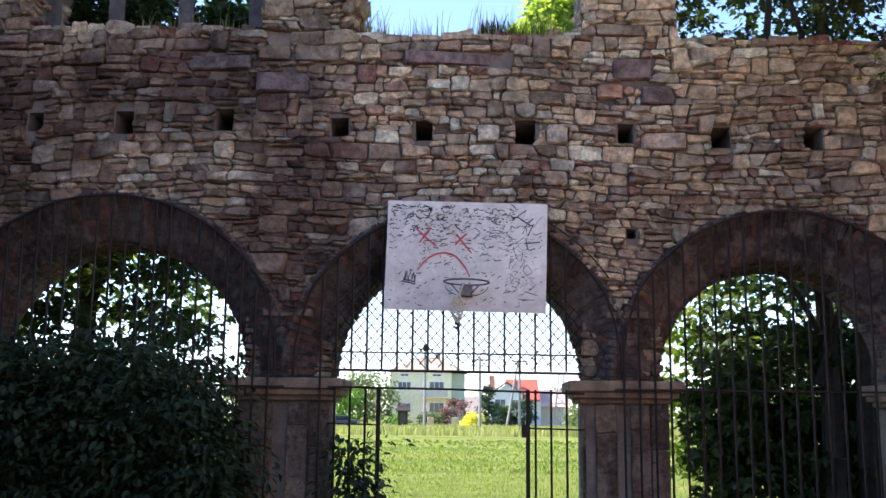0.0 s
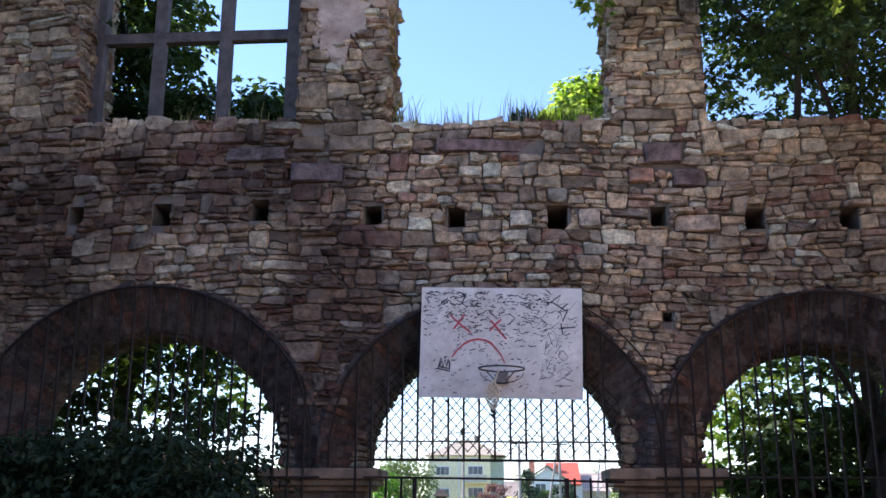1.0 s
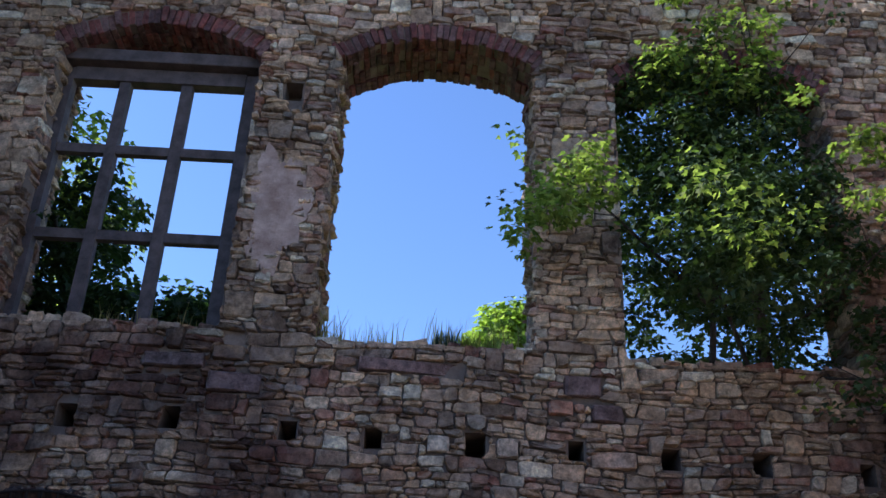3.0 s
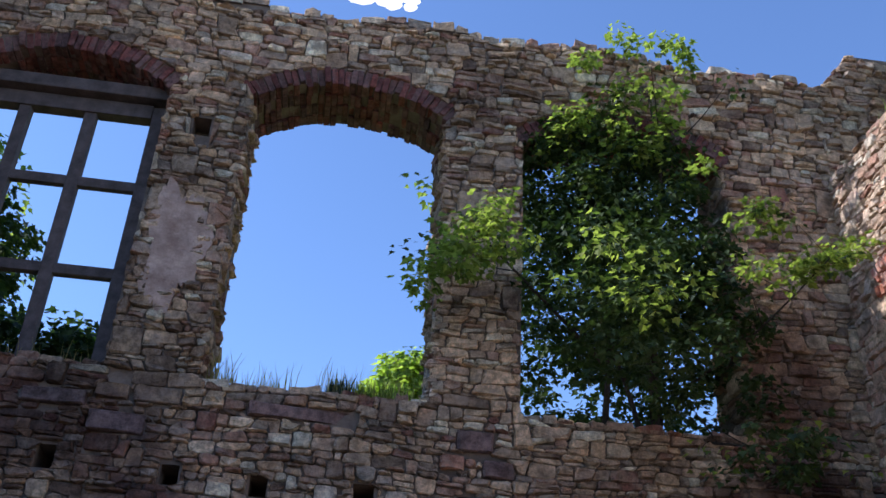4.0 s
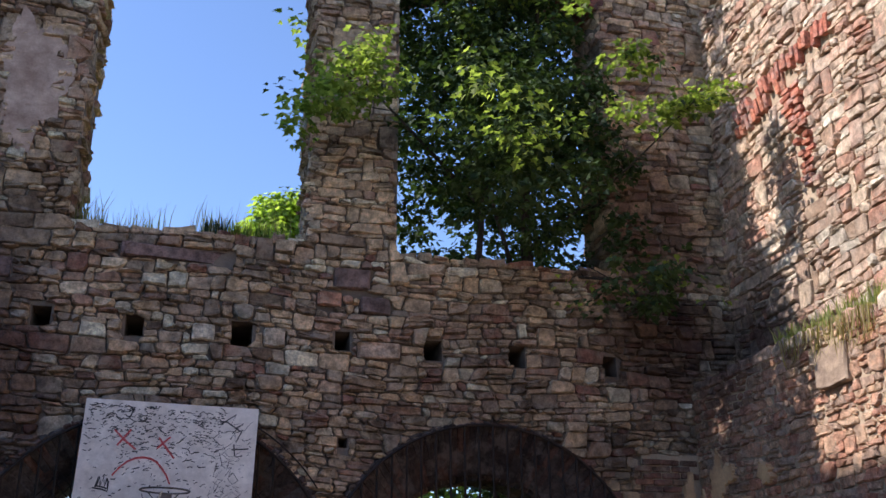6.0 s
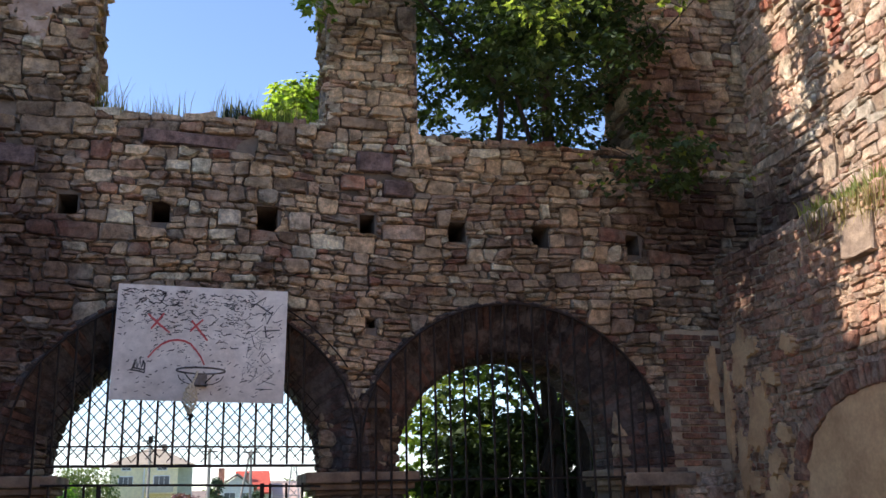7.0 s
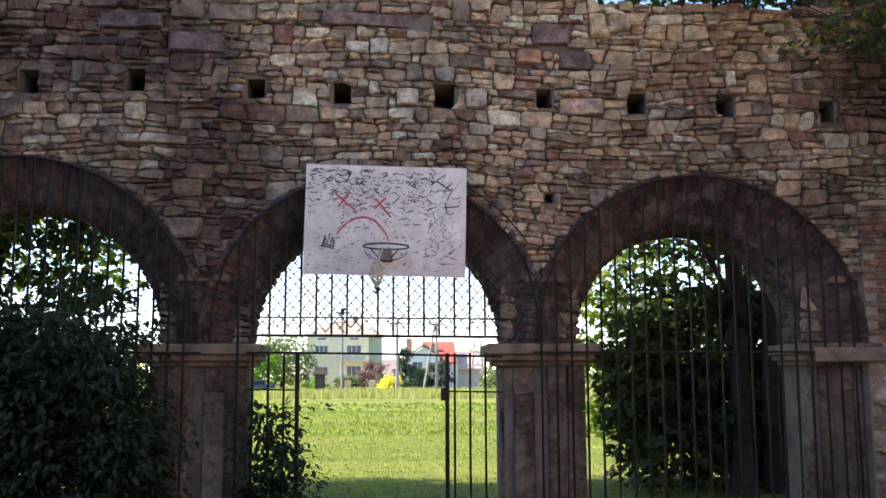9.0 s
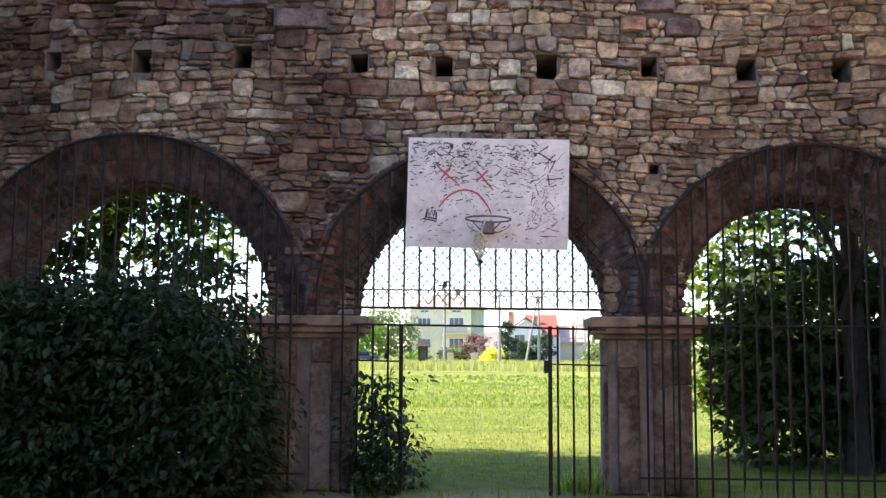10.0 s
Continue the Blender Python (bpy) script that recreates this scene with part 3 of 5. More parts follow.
# ---- piers of the arcade ----
def pier(x0, x1, broken=0.0):
    p = empty("arcade_pier", ((x0 + x1) / 2, 0.5, 0), "weathered sandstone pier with a moulded cap, worn dressed slabs", "pier", "arcade piers", "structure")
    o = Vector((-(x0 + x1) / 2, -0.5, 0))

    def add(name, bm, mat, label=""):
        bmesh.ops.translate(bm, vec=o, verts=bm.verts)
        return part(name, bm, mat, p, label)
    add("shaft", boxed(x0 + 0.045, x1 - 0.045, 0.14, 0.96, 0, 1.72), mortar)
    w = (x1 - x0)
    cuts = [0, 0.15, 0.40, 0.55, 0.78, 1.0]
    for i in range(5):
        zz = [0.0, 1.42 - 0.04 * (i % 3), 1.70] if i % 2 else [0.0, 0.75 + 0.11 * i, 1.70]
        for z0, z1 in zip(zz, zz[1:]):
            a, b = x0 + w * cuts[i] + 0.006, x0 + w * cuts[i + 1] - 0.006
            y = 0.10 + (0.055 if i in (0, 2) else 0) + rng.uniform(-0.01, 0.012)
            bm = boxed(a, b, y, 0.4, z0 + 0.005, z1 - 0.005, 0.018)
            for v in bm.verts:
                v.co += Vector((rng.uniform(-1, 1), rng.uniform(-1, 1), rng.uniform(-1, 1))) * 0.006
            add("slab", bm, slab_piece)
    for d, z0, z1 in ((0.03, 1.70, 1.76), (0.10, 1.76, 1.83), (0.15, 1.83, 1.95)):
        bm = boxed(x0 - d, x1 + d, 0.10 - d, 0.97, z0, z1, 0.02)
        add("cap", bm, ashlar, "moulded stone cap, chipped at the corner")
    # masonry between the arches, over the cap
    hi = 2.72
    st = rubble(int(x0 * 10) + 60, lambda z: [(x0 + 0.02, x1 - 0.02)], 1.96, hi, lambda u, v, ww: (u + o.x, 0.30 - ww + o.y, v), widths=(0.18, 0.4))
    lay(st, p, stone_piece, stone_mass, lambda u, v: True)
    bm = boxed(x0 + 0.28, x1 - 0.22, -0.02, 0.42, 2.64, 2.72, 0.02)
    add("corbel", bm, ashlar, "flat stone corbel between the arches")
    return p


pier(1.13, 2.10)
pier(-2.76, -1.70)
pier(4.70, 5.36)

# ---- brickwork at the end of the wall and plaster beside it ----
quoin = empty("brick_pilaster", (5.7, 0, 0), "strip of dull red brickwork beside the arch, with pale joints", "brickwork", kind="structure")
qb = [brick_mesh("brick", 0.235, 0.12, 0.066, 30 + i) for i in range(4)]
for me in qb:
    me.materials.append(pilaster_piece)
part("joint_bed", boxed(5.36 - 5.7, 6.12 - 5.7, 0.0, 0.1, 0, 3.62), mortar_tan, quoin)
z, k = 2.0, 0
while z < 3.55:
    x = 5.36 + (0.12 if k % 2 else 0.0)
    lim = ARCHES[2][0] + math.sqrt(max(0.0, ARCHES[2][2] ** 2 - (z - ARCHES[2][1]) ** 2)) + 0.14
    while x < 6.1:
        if x > lim - 0.02 and rng.random() > 0.06:
            brick(quoin, qb[rng.randrange(4)], Matrix.Translation((x - 5.7, 0.035 + rng.uniform(-0.012, 0.02), z)) @ Matrix.Rotation(rng.uniform(-0.02, 0.02), 4, "Y"))
        x += 0.25
    z, k = z + 0.08, k + 1
st = rubble(77, lambda z: [(5.36, 6.12)], 0.0, 1.95, lambda u, v, w: (u - 5.7, 0.0 - w, v), widths=(0.15, 0.35))
lay(st, quoin, tan_piece, tan_mass, lambda u, v: True)
part("cap_stone", boxed(4.70 - 5.7, 5.60 - 5.7, -0.08, 0.4, 1.74, 1.90, 0.02), ashlar_pale, quoin, "pale projecting cap stone")

# ---- the side wall on the sunny side ----
SX, LX, LEDGE = 6.8, 6.1, 4.45


def side_top(y):
    return 9.95 + 0.06 * math.sin(y * 3)


bm = bmesh.new()
box(bm, SX + 0.03, SX + 1.1, -12.0, 0.35, 0, 9.92)
wall_east = part("wall_east", bm, mortar_tan, None, "sunlit side wall of tan and reddish rubble with a ruined brick arch", "structure")
tagged(wall_east, category="wall")
bm = boxed(LX + 0.03, SX + 0.05, -12.0, 0.02, 0, LEDGE - 0.03)
part("lower_wall", bm, mortar_tan, wall_east, "thicker lower wall with patches of brick and plaster")
east = lambda u, v, w: (SX - w + 0.02, -u, v)
JAMB = [(1.82, 2.10, 6.35, 7.95)]
def spans_east(z):
    return [(0.02, 9.0)]
def in_band(u, v):
    d = v - (8.02 + 0.16 * math.cos((u - 2.1) * 1.1))
    return (0.7 < u < 2.8 and abs(d) < 0.16) or (0.7 < u < 1.7 and -0.36 < d < 0)
st = [s for s in rubble(5, spans_east, LEDGE + 0.02, 9.98, east, heights=(0.07, 0.17), widths=(0.10, 0.32), proud=(0.01, 0.055), holes=JAMB) if not in_band(*s[2])]
lay(st, wall_east, tan_piece, tan_mass, lambda u, v: u < 4.2 and 5.0 < v < 8.4)
lower = lambda u, v, w: (LX - w + 0.02, -u, v)
st = rubble(6, lambda z: [(0.02, 7.0)], 0.0, LEDGE, lower, heights=(0.055, 0.105), widths=(0.08, 0.22), proud=(0.000, 0.034), gap=0.008, holes=[(2.62, 3.1, 3.85, 4.28)])
lay(st, wall_east, tan_piece, mixed_mass, lambda u, v: False)
lay([stone(outline([(2.63, 3.86), (3.09, 3.86), (3.09, 4.27), (2.63, 4.27)], rng, 0.012), lower, -0.05, 0.06, random.Random(4), 0.1)], wall_east, ashlar_pale, tan_mass, lambda u, v: True)
flat = lambda a, b, c: (a, b, LEDGE + c)
st = []
u = -0.1
while u > -9:
    e = u - rng.uniform(0.2, 0.45)
    for x0 in (LX, LX + 0.36):
        st.append(stone(outline([(x0, e + 0.01), (x0 + 0.34, e + 0.01), (x0 + 0.34, u - 0.01), (x0, u - 0.01)], rng, 0.015), flat, -0.05, rng.uniform(0.02, 0.09), rng))
    u = e
u = 0.0
while u > -9:
    e = u - rng.uniform(0.2, 0.45)
    zz = side_top((u + e) / 2)
    for x0 in (SX, SX + 0.5):
        st.append(stone(outline([(x0, e + 0.01), (x0 + 0.47, e + 0.01), (x0 + 0.47, u - 0.01), (x0, u - 0.01)], rng, 0.015), lambda a, b, c: (a, b, zz + c - 0.03), -0.08, rng.uniform(0.03, 0.12), rng))
    u = e
lay(st, wall_east, tan_piece, tan_mass, lambda u, v: False)
def patch(name, place, cu, cv, ru, rv, mat, parent, seed, label="", n=90):
    """A thin broken-edged skin of plaster."""
    r = random.Random(seed)
    ph = [r.uniform(0, 6.28) for _ in range(5)]
    bm = bmesh.new()
    ring = []
    for i in range(n):
        t = i / n * 2 * math.pi
        k = 1 + 0.22 * math.sin(2 * t + ph[0]) + 0.16 * math.sin(5 * t + ph[1]) + 0.09 * math.sin(11 * t + ph[2]) + 0.05 * math.sin(23 * t + ph[3]) + r.uniform(-0.03, 0.03)
        ring.append((cu + ru * k * math.cos(t), cv + rv * k * math.sin(t)))
    a = [bm.verts.new(place(u, v, 0.035)) for u, v in ring]
    b = [bm.verts.new(place(u, v, -0.05)) for u, v in ring]
    bm.faces.new(a)
    for i in range(n):
        bm.faces.new((b[i], b[(i + 1) % n], a[(i + 1) % n], a[i]))
    bmesh.ops.recalc_face_normals(bm, faces=bm.faces[:])
    return part(name, bm, mat, parent, label)


for k, (cu, cv, ru, rv) in enumerate(((0.45, 3.2, 0.16, 0.34), (0.75, 2.5, 0.2, 0.42), (0.35, 2.0, 0.14, 0.3), (0.95, 1.5, 0.22, 0.36), (0.4, 1.0, 0.2, 0.4), (1.2, 0.7, 0.2, 0.3), (0.12, 2.6, 0.07, 0.5), (1.25, 2.25, 0.12, 0.1), (0.75, 3.3, 0.1, 0.12), (1.1, 2.9, 0.13, 0.09), (1.5, 3.2, 0.1, 0.12), (0.25, 1.4, 0.1, 0.2), (0.6, 1.75, 0.12, 0.12), (1.05, 1.95, 0.1, 0.14))):
    patch("plaster_patch", lambda u, v, w, k=k: lower(u, v, w + 0.004 * k), cu, cv, ru, rv, plaster, wall_east, 200 + k, "flaking plaster")
for k, (cu, cv, ru, rv) in enumerate(((1.55, 1.15, 0.2, 0.35), (1.75, 0.5, 0.3, 0.3), (1.62, 1.85, 0.3, 0.26))):
    patch("plaster_patch", lambda u, v, w, k=k: lower(u, v, w + 0.006 * k), cu, cv, ru, rv, plaster, wall_east, 240 + k, "yellowish plaster remnant with broken edges", 160)
for k, (cu, cv, ru, rv) in enumerate(((5.95, 3.0, 0.1, 0.4), (5.75, 1.5, 0.2, 0.14), (5.95, 1.0, 0.14, 0.4), (5.55, 0.8, 0.14, 0.2))):
    patch("plaster_patch", lambda u, v, w, k=k: (u - 5.7, -0.03 - w - 0.004 * k, v), cu, cv, ru * 0.8, rv * 0.8, plaster, quoin, 220 + k, "flaking plaster")
# blind arch in the lower side wall: plastered field under a ring of bricks
blind = empty("blind_arch", (LX, -2.98, 0), "plastered blind arch under a ring of red bricks", "arch", kind="structure")
BA, BB, BS = 1.35, 0.85, 1.75          # half width, rise and springing of the field
rr = random.Random(71)
ring = [(-BA, 0.05), (BA, 0.05)] + [(BA * math.cos(i / 40 * math.pi) * (1 + rr.uniform(-0.05, 0.015)), BS + BB * math.sin(i / 40 * math.pi) * (1 + rr.uniform(-0.03, 0.03))) for i in range(41)]
bm = bmesh.new()
a = [bm.verts.new((-0.062, u, v)) for u, v in ring]
b = [bm.verts.new((0.05, u, v)) for u, v in ring]
bm.faces.new(a)
for i in range(len(ring)):
    bm.faces.new((b[i], b[(i + 1) % len(ring)], a[(i + 1) % len(ring)], a[i]))
bmesh.ops.recalc_face_normals(bm, faces=bm.faces[:])
part("plaster_field", bm, plaster, blind, "smooth yellowish plaster")
vb = [brick_mesh("brick", 0.15, 0.072, 0.21, 80 + i) for i in range(3)]
for me in vb:
    me.materials.append(pilaster_piece)
for i in range(46):
    t = (i + 0.5) / 46 * math.pi
    ny, nz = math.cos(t) / BA, math.sin(t) / BB
    L = math.hypot(ny, nz)
    ny, nz = ny / L, nz / L
    brick(blind, vb[rr.randrange(3)], Matrix.Translation((-0.005 + rr.uniform(-0.015, 0.01), BA * math.cos(t) + 0.10 * ny, BS + BB * math.sin(t) + 0.10 * nz)) @ Matrix.Rotation(-math.atan2(ny, nz) + rr.uniform(-0.04, 0.04), 4, "X"))

# ruined brick arch and jamb in the side wall
relic = empty("relic_brick_arch", (0, 0, 0), "bright red remains of a walled-up brick arch", "arch", kind="structure")
rb = [brick_mesh("brick", 0.10, 0.066, 0.25 - 0.05 * i, 50 + i) for i in range(3)] + [brick_mesh("brick", 0.10, 0.20 - 0.05 * i, 0.062, 55 + i) for i in range(3)]
for me in rb:
    me.materials.append(brick_piece)
u = 0.72
while u < 2.8:
    v = 8.02 + 0.16 * math.cos((u - 2.1) * 1.1)
    if rng.random() > 0.08:
        brick(relic, rb[rng.randrange(3)], Matrix.Translation((SX - 0.015 + rng.uniform(-0.015, 0.02), -u, v + rng.uniform(-0.06, 0.06))) @ Matrix.Rotation((u - 2.1) * 0.22 + rng.uniform(-0.1, 0.1), 4, "X"))
    if u < 1.7 and rng.random() > 0.08:
        brick(relic, rb[rng.randrange(3)], Matrix.Translation((SX - 0.012 + rng.uniform(-0.015, 0.02), -u - 0.03, v - 0.23 + rng.uniform(-0.04, 0.04))) @ Matrix.Rotation((u - 2.1) * 0.22 + rng.uniform(-0.1, 0.1), 4, "X"))
    u += rng.uniform(0.068, 0.10)
z = 6.4
while z < 7.86:
    for k in range(2):
        if rng.random() > 0.3 or z > 7.2:
            brick(relic, rb[3 + rng.randrange(3)], Matrix.Translation((SX - 0.01 + rng.uniform(-0.015, 0.02), -1.84 - 0.15 * k + rng.uniform(-0.06, 0.06) + (7.9 - z) * -0.12, z + rng.uniform(-0.015, 0.015))) @ Matrix.Rotation(rng.uniform(-0.12, 0.12), 4, "X"))
    z += 0.082

# the higher remnant beyond the corner
bm = boxed(7.6, 9.9, 0.04, 1.0, 9.0, 12.5)
box(bm, 6.6, 7.6, 0.06, 0.98, 9.0, 11.7)
remnant = part("wall_remnant", bm, mortar, None, "broken higher wall remnant beyond the corner", "structure")
tagged(remnant, category="wall")
st = rubble(8, lambda z: [(6.82, 9.9)] if z < 11.75 else [(6.95 + (z - 11.75) * 0.75, 9.9)], 9.0, 12.6, lambda u, v, w: (u, 0.03 - w, v), widths=(0.15, 0.45))
lay(st, remnant, stone_piece, stone_mass, lambda u, v: True)
st = rubble(18, lambda z: [(0.0, 1.0)], 11.75, 12.6, lambda u, v, w: (7.02 + (v - 11.75) * 0.75 - w, u, v))
lay([(v, [tuple(reversed(f)) for f in fs], c) for v, fs, c in st], remnant, stone_piece, stone_mass, lambda u, v: True)

# unseen plain walls added to close the court, sized to shade it
for name, b in (("wall_west", (-7.9, -7.0, -1.7, 3.0, 0, 15.2)), ("wall_west_step", (-7.9, -7.0, -3.3, -1.7, 0, 14.5)), ("wall_west_low", (-7.9, -7.0, -22, -3.3, 0, 5.5)), ("wall_south", (-7.9, 7.9, -23, -22, 0, 8.0))):
    w = part(name, boxed(*b), mortar, None, "unseen plain wall added to block light around the court", "structure")
    tagged(w, category="wall")

# ---- ground ----
def ground_material():
    m, ns, ls, bs = nodes("meadow_ground")
    g = ns.new("ShaderNodeNewGeometry")
    sep = ns.new("ShaderNodeSeparateXYZ")
    ls.new(g.outputs["Position"], sep.inputs[0])
    st = ns.new("ShaderNodeMapping")
    st.inputs["Scale"].default_value = (0.12, 0.5, 1)
    ls.new(g.outputs["Position"], st.inputs["Vector"])
    bands = noise_at(ns, ls, 0.5, 4, 0.6, st.outputs[0])
    grass = mixc(ns, ls, (0.11, 0.15, 0.025), (0.22, 0.235, 0.055), ramp(ns, ls, bands, [(0.35, 0.0), (0.62, 1.0)]))
    grass = mixc(ns, ls, grass, ramp(ns, ls, noise_at(ns, ls, 3.0, 8, 0.7), [(0.3, 0.55), (0.7, 1.35)]), 0.9, "MULTIPLY")
    soil = mixc(ns, ls, (0.27, 0.21, 0.145), (0.37, 0.29, 0.20), ramp(ns, ls, noise_at(ns, ls, 5.0, 8, 0.7), [(0.35, 0.0), (0.65, 1.0)]))
    wob = ns.new("ShaderNodeMath")
    wob.operation = "MULTIPLY_ADD"
    ls.new(noise_at(ns, ls, 0.8, 4), wob.inputs[0])
    wob.inputs[1].default_value = 3.0
    ls.new(sep.outputs[1], wob.inputs[2])
    back = ns.new("ShaderNodeMath")
    back.operation = "SUBTRACT"
    back.inputs[1].default_value = 0.9
    ls.new(wob.outputs[0], back.inputs[0])
    inside = ramp(ns, ls, back.outputs[0], [(0.0, 0.0), (1.0, 1.0)])
    ls.new(mixc(ns, ls, soil, grass, inside), bs.inputs["Base Color"])
    bs.inputs["Roughness"].default_value = 0.95
    bs.inputs["Specular IOR Level"].default_value = 0.08
    bump(ns, ls, bs, noise_at(ns, ls, 14.0, 8, 0.75), 0.8, 0.06)
    return m


bm = bmesh.new()
ys = [-40, -24, -12, -6, -3, 0, 1.5, 3, 5, 8, 12, 18, 26, 36, 50, 70, 100, 150, 250, 500, 1000, 2500]
gx = [-2500, -1000, -400, -150, -60, -30, -15, -8, -4, -2, 0, 2, 4, 8, 15, 30, 60, 150, 400, 1000, 2500]
grid = [[bm.verts.new((x, y, -0.02 if y < 1 else (noise.noise((x * 0.05, y * 0.05, 0)) * 0.06 if y < 90 else 0.0))) for x in gx] for y in ys]
for r0, r1 in zip(grid, grid[1:]):
    for i in range(len(gx) - 1):
        bm.faces.new((r0[i], r0[i + 1], r1[i + 1], r1[i]))
ground = part("ground", bm, ground_material(), None, "bare earth in the court, sunny green meadow beyond", "structure")
tagged(ground, category="ground")


def blades(name, spots, hmin, hmax, mat, label, category="grass", lean=0.35, w=0.006, parent=None):
    """A stand of grass: narrow bent blades at the given spots."""
    V, F = [], []
    for p in spots:
        h = rng.uniform(hmin, hmax)
        t = rng.uniform(0, 2 * math.pi)
        dx, dy = math.cos(t), math.sin(t)
        b = rng.uniform(0.1, 1) * lean * h
        ww = w * rng.uniform(0.7, 1.4)
        o = len(V)
        x, y, z = p
        px, py = -dy * ww, dx * ww
        V += [(x - px, y - py, z), (x + px, y + py, z), (x - px * 0.8 + dx * b * 0.3, y - py * 0.8 + dy * b * 0.3, z + h * 0.55), (x + px * 0.8 + dx * b * 0.3, y + py * 0.8 + dy * b * 0.3, z + h * 0.55), (x + dx * b, y + dy * b, z + h)]
        F += [(o, o + 1, o + 3, o + 2), (o + 2, o + 3, o + 4)]
    ob = from_lists(name, V, F, mat, parent, label, "stuff")
    return tagged(ob, category=category)


def scatter(n, x0, x1, y0, y1, z, clump=1.0):
    out = []
    while len(out) < n:
        x, y = rng.uniform(x0, x1), rng.uniform(y0, y1)
        if rng.random() < 0.5 + clump * noise.noise((x * 2.0, y * 2.0, 3.1)):
            out.append((x, y, z))
    return out


blades("meadow_grass", scatter(22000, -4, 7, 1.2, 16, 0.0, 0.35), 0.02, 0.07, blade, "sunny green meadow grass behind the arcade", w=0.007)
blades("meadow_grass", scatter(13000, -8, 9, 16, 36, 0.0, 0.5), 0.04, 0.13, blade, "sunny green meadow grass further out", w=0.022)
blades("tall_meadow_grass", scatter(13000, -26, 26, 62, 100, 0.0, 0.3), 0.3, 0.75, tall_grass, "tall pale meadow grass before the houses", w=0.05)
blades("crop_row", scatter(2600, -20, 20, 36, 50, 0.0, 0.9), 0.04, 0.16, blade, "low green crop rows across the meadow", w=0.08)
for n, x0, x1, z, hm in ((420, -1.45, 1.0, 6.03, 0.5), (170, -4.9, -2.75, 6.12, 0.36)):
    blades("sill_grass", scatter(n, x0, x1, 0.1, 0.9, z, 1.6), 0.10, hm, straw, "dry thin grass growing on the window sill", lean=0.45, w=0.005)
blades("sill_tuft", scatter(90, -1.5, -1.15, 0.05, 0.5, 6.03, 0.5), 0.16, 0.5, straw, "tall dry grass tuft in the corner of the sill", lean=0.5)
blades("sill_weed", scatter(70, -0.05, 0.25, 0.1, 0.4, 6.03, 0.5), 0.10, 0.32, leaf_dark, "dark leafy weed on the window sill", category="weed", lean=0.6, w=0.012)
blades("sill_tuft", scatter(240, 0.25, 0.75, -0.05, 0.3, 6.0, 0.5), 0.08, 0.22, blade, "green grass tuft on the window sill", lean=0.8)
blades("ledge_grass", scatter(1700, 6.12, 6.8, -5.2, -1.9, LEDGE + 0.05, 1.2), 0.05, 0.27, ledge_blade, "sunlit grass on the ledge of the side wall", lean=0.7)
blades("ledge_straw", scatter(260, 6.0, 6.2, -3.6, -2.1, LEDGE + 0.04, 0.6), -0.45, -0.1, straw, "dry hanging grass over the ledge", lean=0.6)
blades("wall_top_grass", scatter(340, 6.85, 7.5, -3.2, -1.2, 9.98, 0.9), 0.1, 0.35, blade, "grass on top of the side wall", lean=0.7)
blades("gate_weeds", scatter(300, 0.6, 1.2, 0.0, 1.1, 0.0, 0.9), 0.04, 0.22, leaf_maple, "weeds at the foot of the gate pier", lean=0.7, w=0.01)
blades("court_grass", scatter(2600, -6.5, 6.0, -6.0, 0.8, -0.02, 0.8), 0.05, 0.22, blade, "sparse shaded grass in the court", lean=0.7, w=0.008)

# ---- leaves, shrubs and trees ----
def leaf_shape(kind):
    """Outline of a leaf, tip along +x, one long."""
    if kind == "maple":
        return [(0, 0), (0.10, 0.30), (-0.02, 0.46), (0.26, 0.36), (0.42, 0.52), (0.52, 0.22), (1.0, 0.0), (0.52, -0.22), (0.42, -0.52), (0.26, -0.36), (-0.02, -0.46), (0.10, -0.30)]
    return [(0, 0), (0.3, 0.24), (0.65, 0.22), (1.0, 0.0), (0.65, -0.22), (0.3, -0.24)]


def leaves(V, F, centre, radius, n, size, kind, flat=0.5, up=0.8):
    pts = leaf_shape(kind)
    cx, cy, cz = centre
    for _ in range(n):
        while True:
            d = Vector((rng.uniform(-1, 1), rng.uniform(-1, 1), rng.uniform(-1, 1)))
            if d.length < 1:
                break
        p = Vector((cx + d.x * radius, cy + d.y * radius, cz + d.z * radius * flat))
        s = size * rng.uniform(0.6, 1.25)
        out = Vector((d.x + rng.uniform(-0.5, 0.5), d.y + rng.uniform(-0.5, 0.5), rng.uniform(-0.75, 0.15)))
        if out.length < 0.05:
            out = Vector((1, 0, 0))
        out.normalize()
        nrm = Vector((rng.uniform(-0.6, 0.6), rng.uniform(-0.6, 0.6), up))
        side = nrm.cross(out)
        if side.length < 0.05:
            continue
        side.normalize()
        nrm = out.cross(side)
        fold = rng.uniform(0.05, 0.25)
        o = len(V)
        for a, b in pts:
            V.append(tuple(p + out * (a * s) + side * (b * s) + nrm * (abs(b) * fold * s - a * a * 0.18 * s)))
        k = len(pts)
        h = k // 2
        F.append(tuple(o + i for i in range(0, h + 1)))
        F.append(tuple([o + h] + [o + i for i in range(h + 1, k)] + [o]))


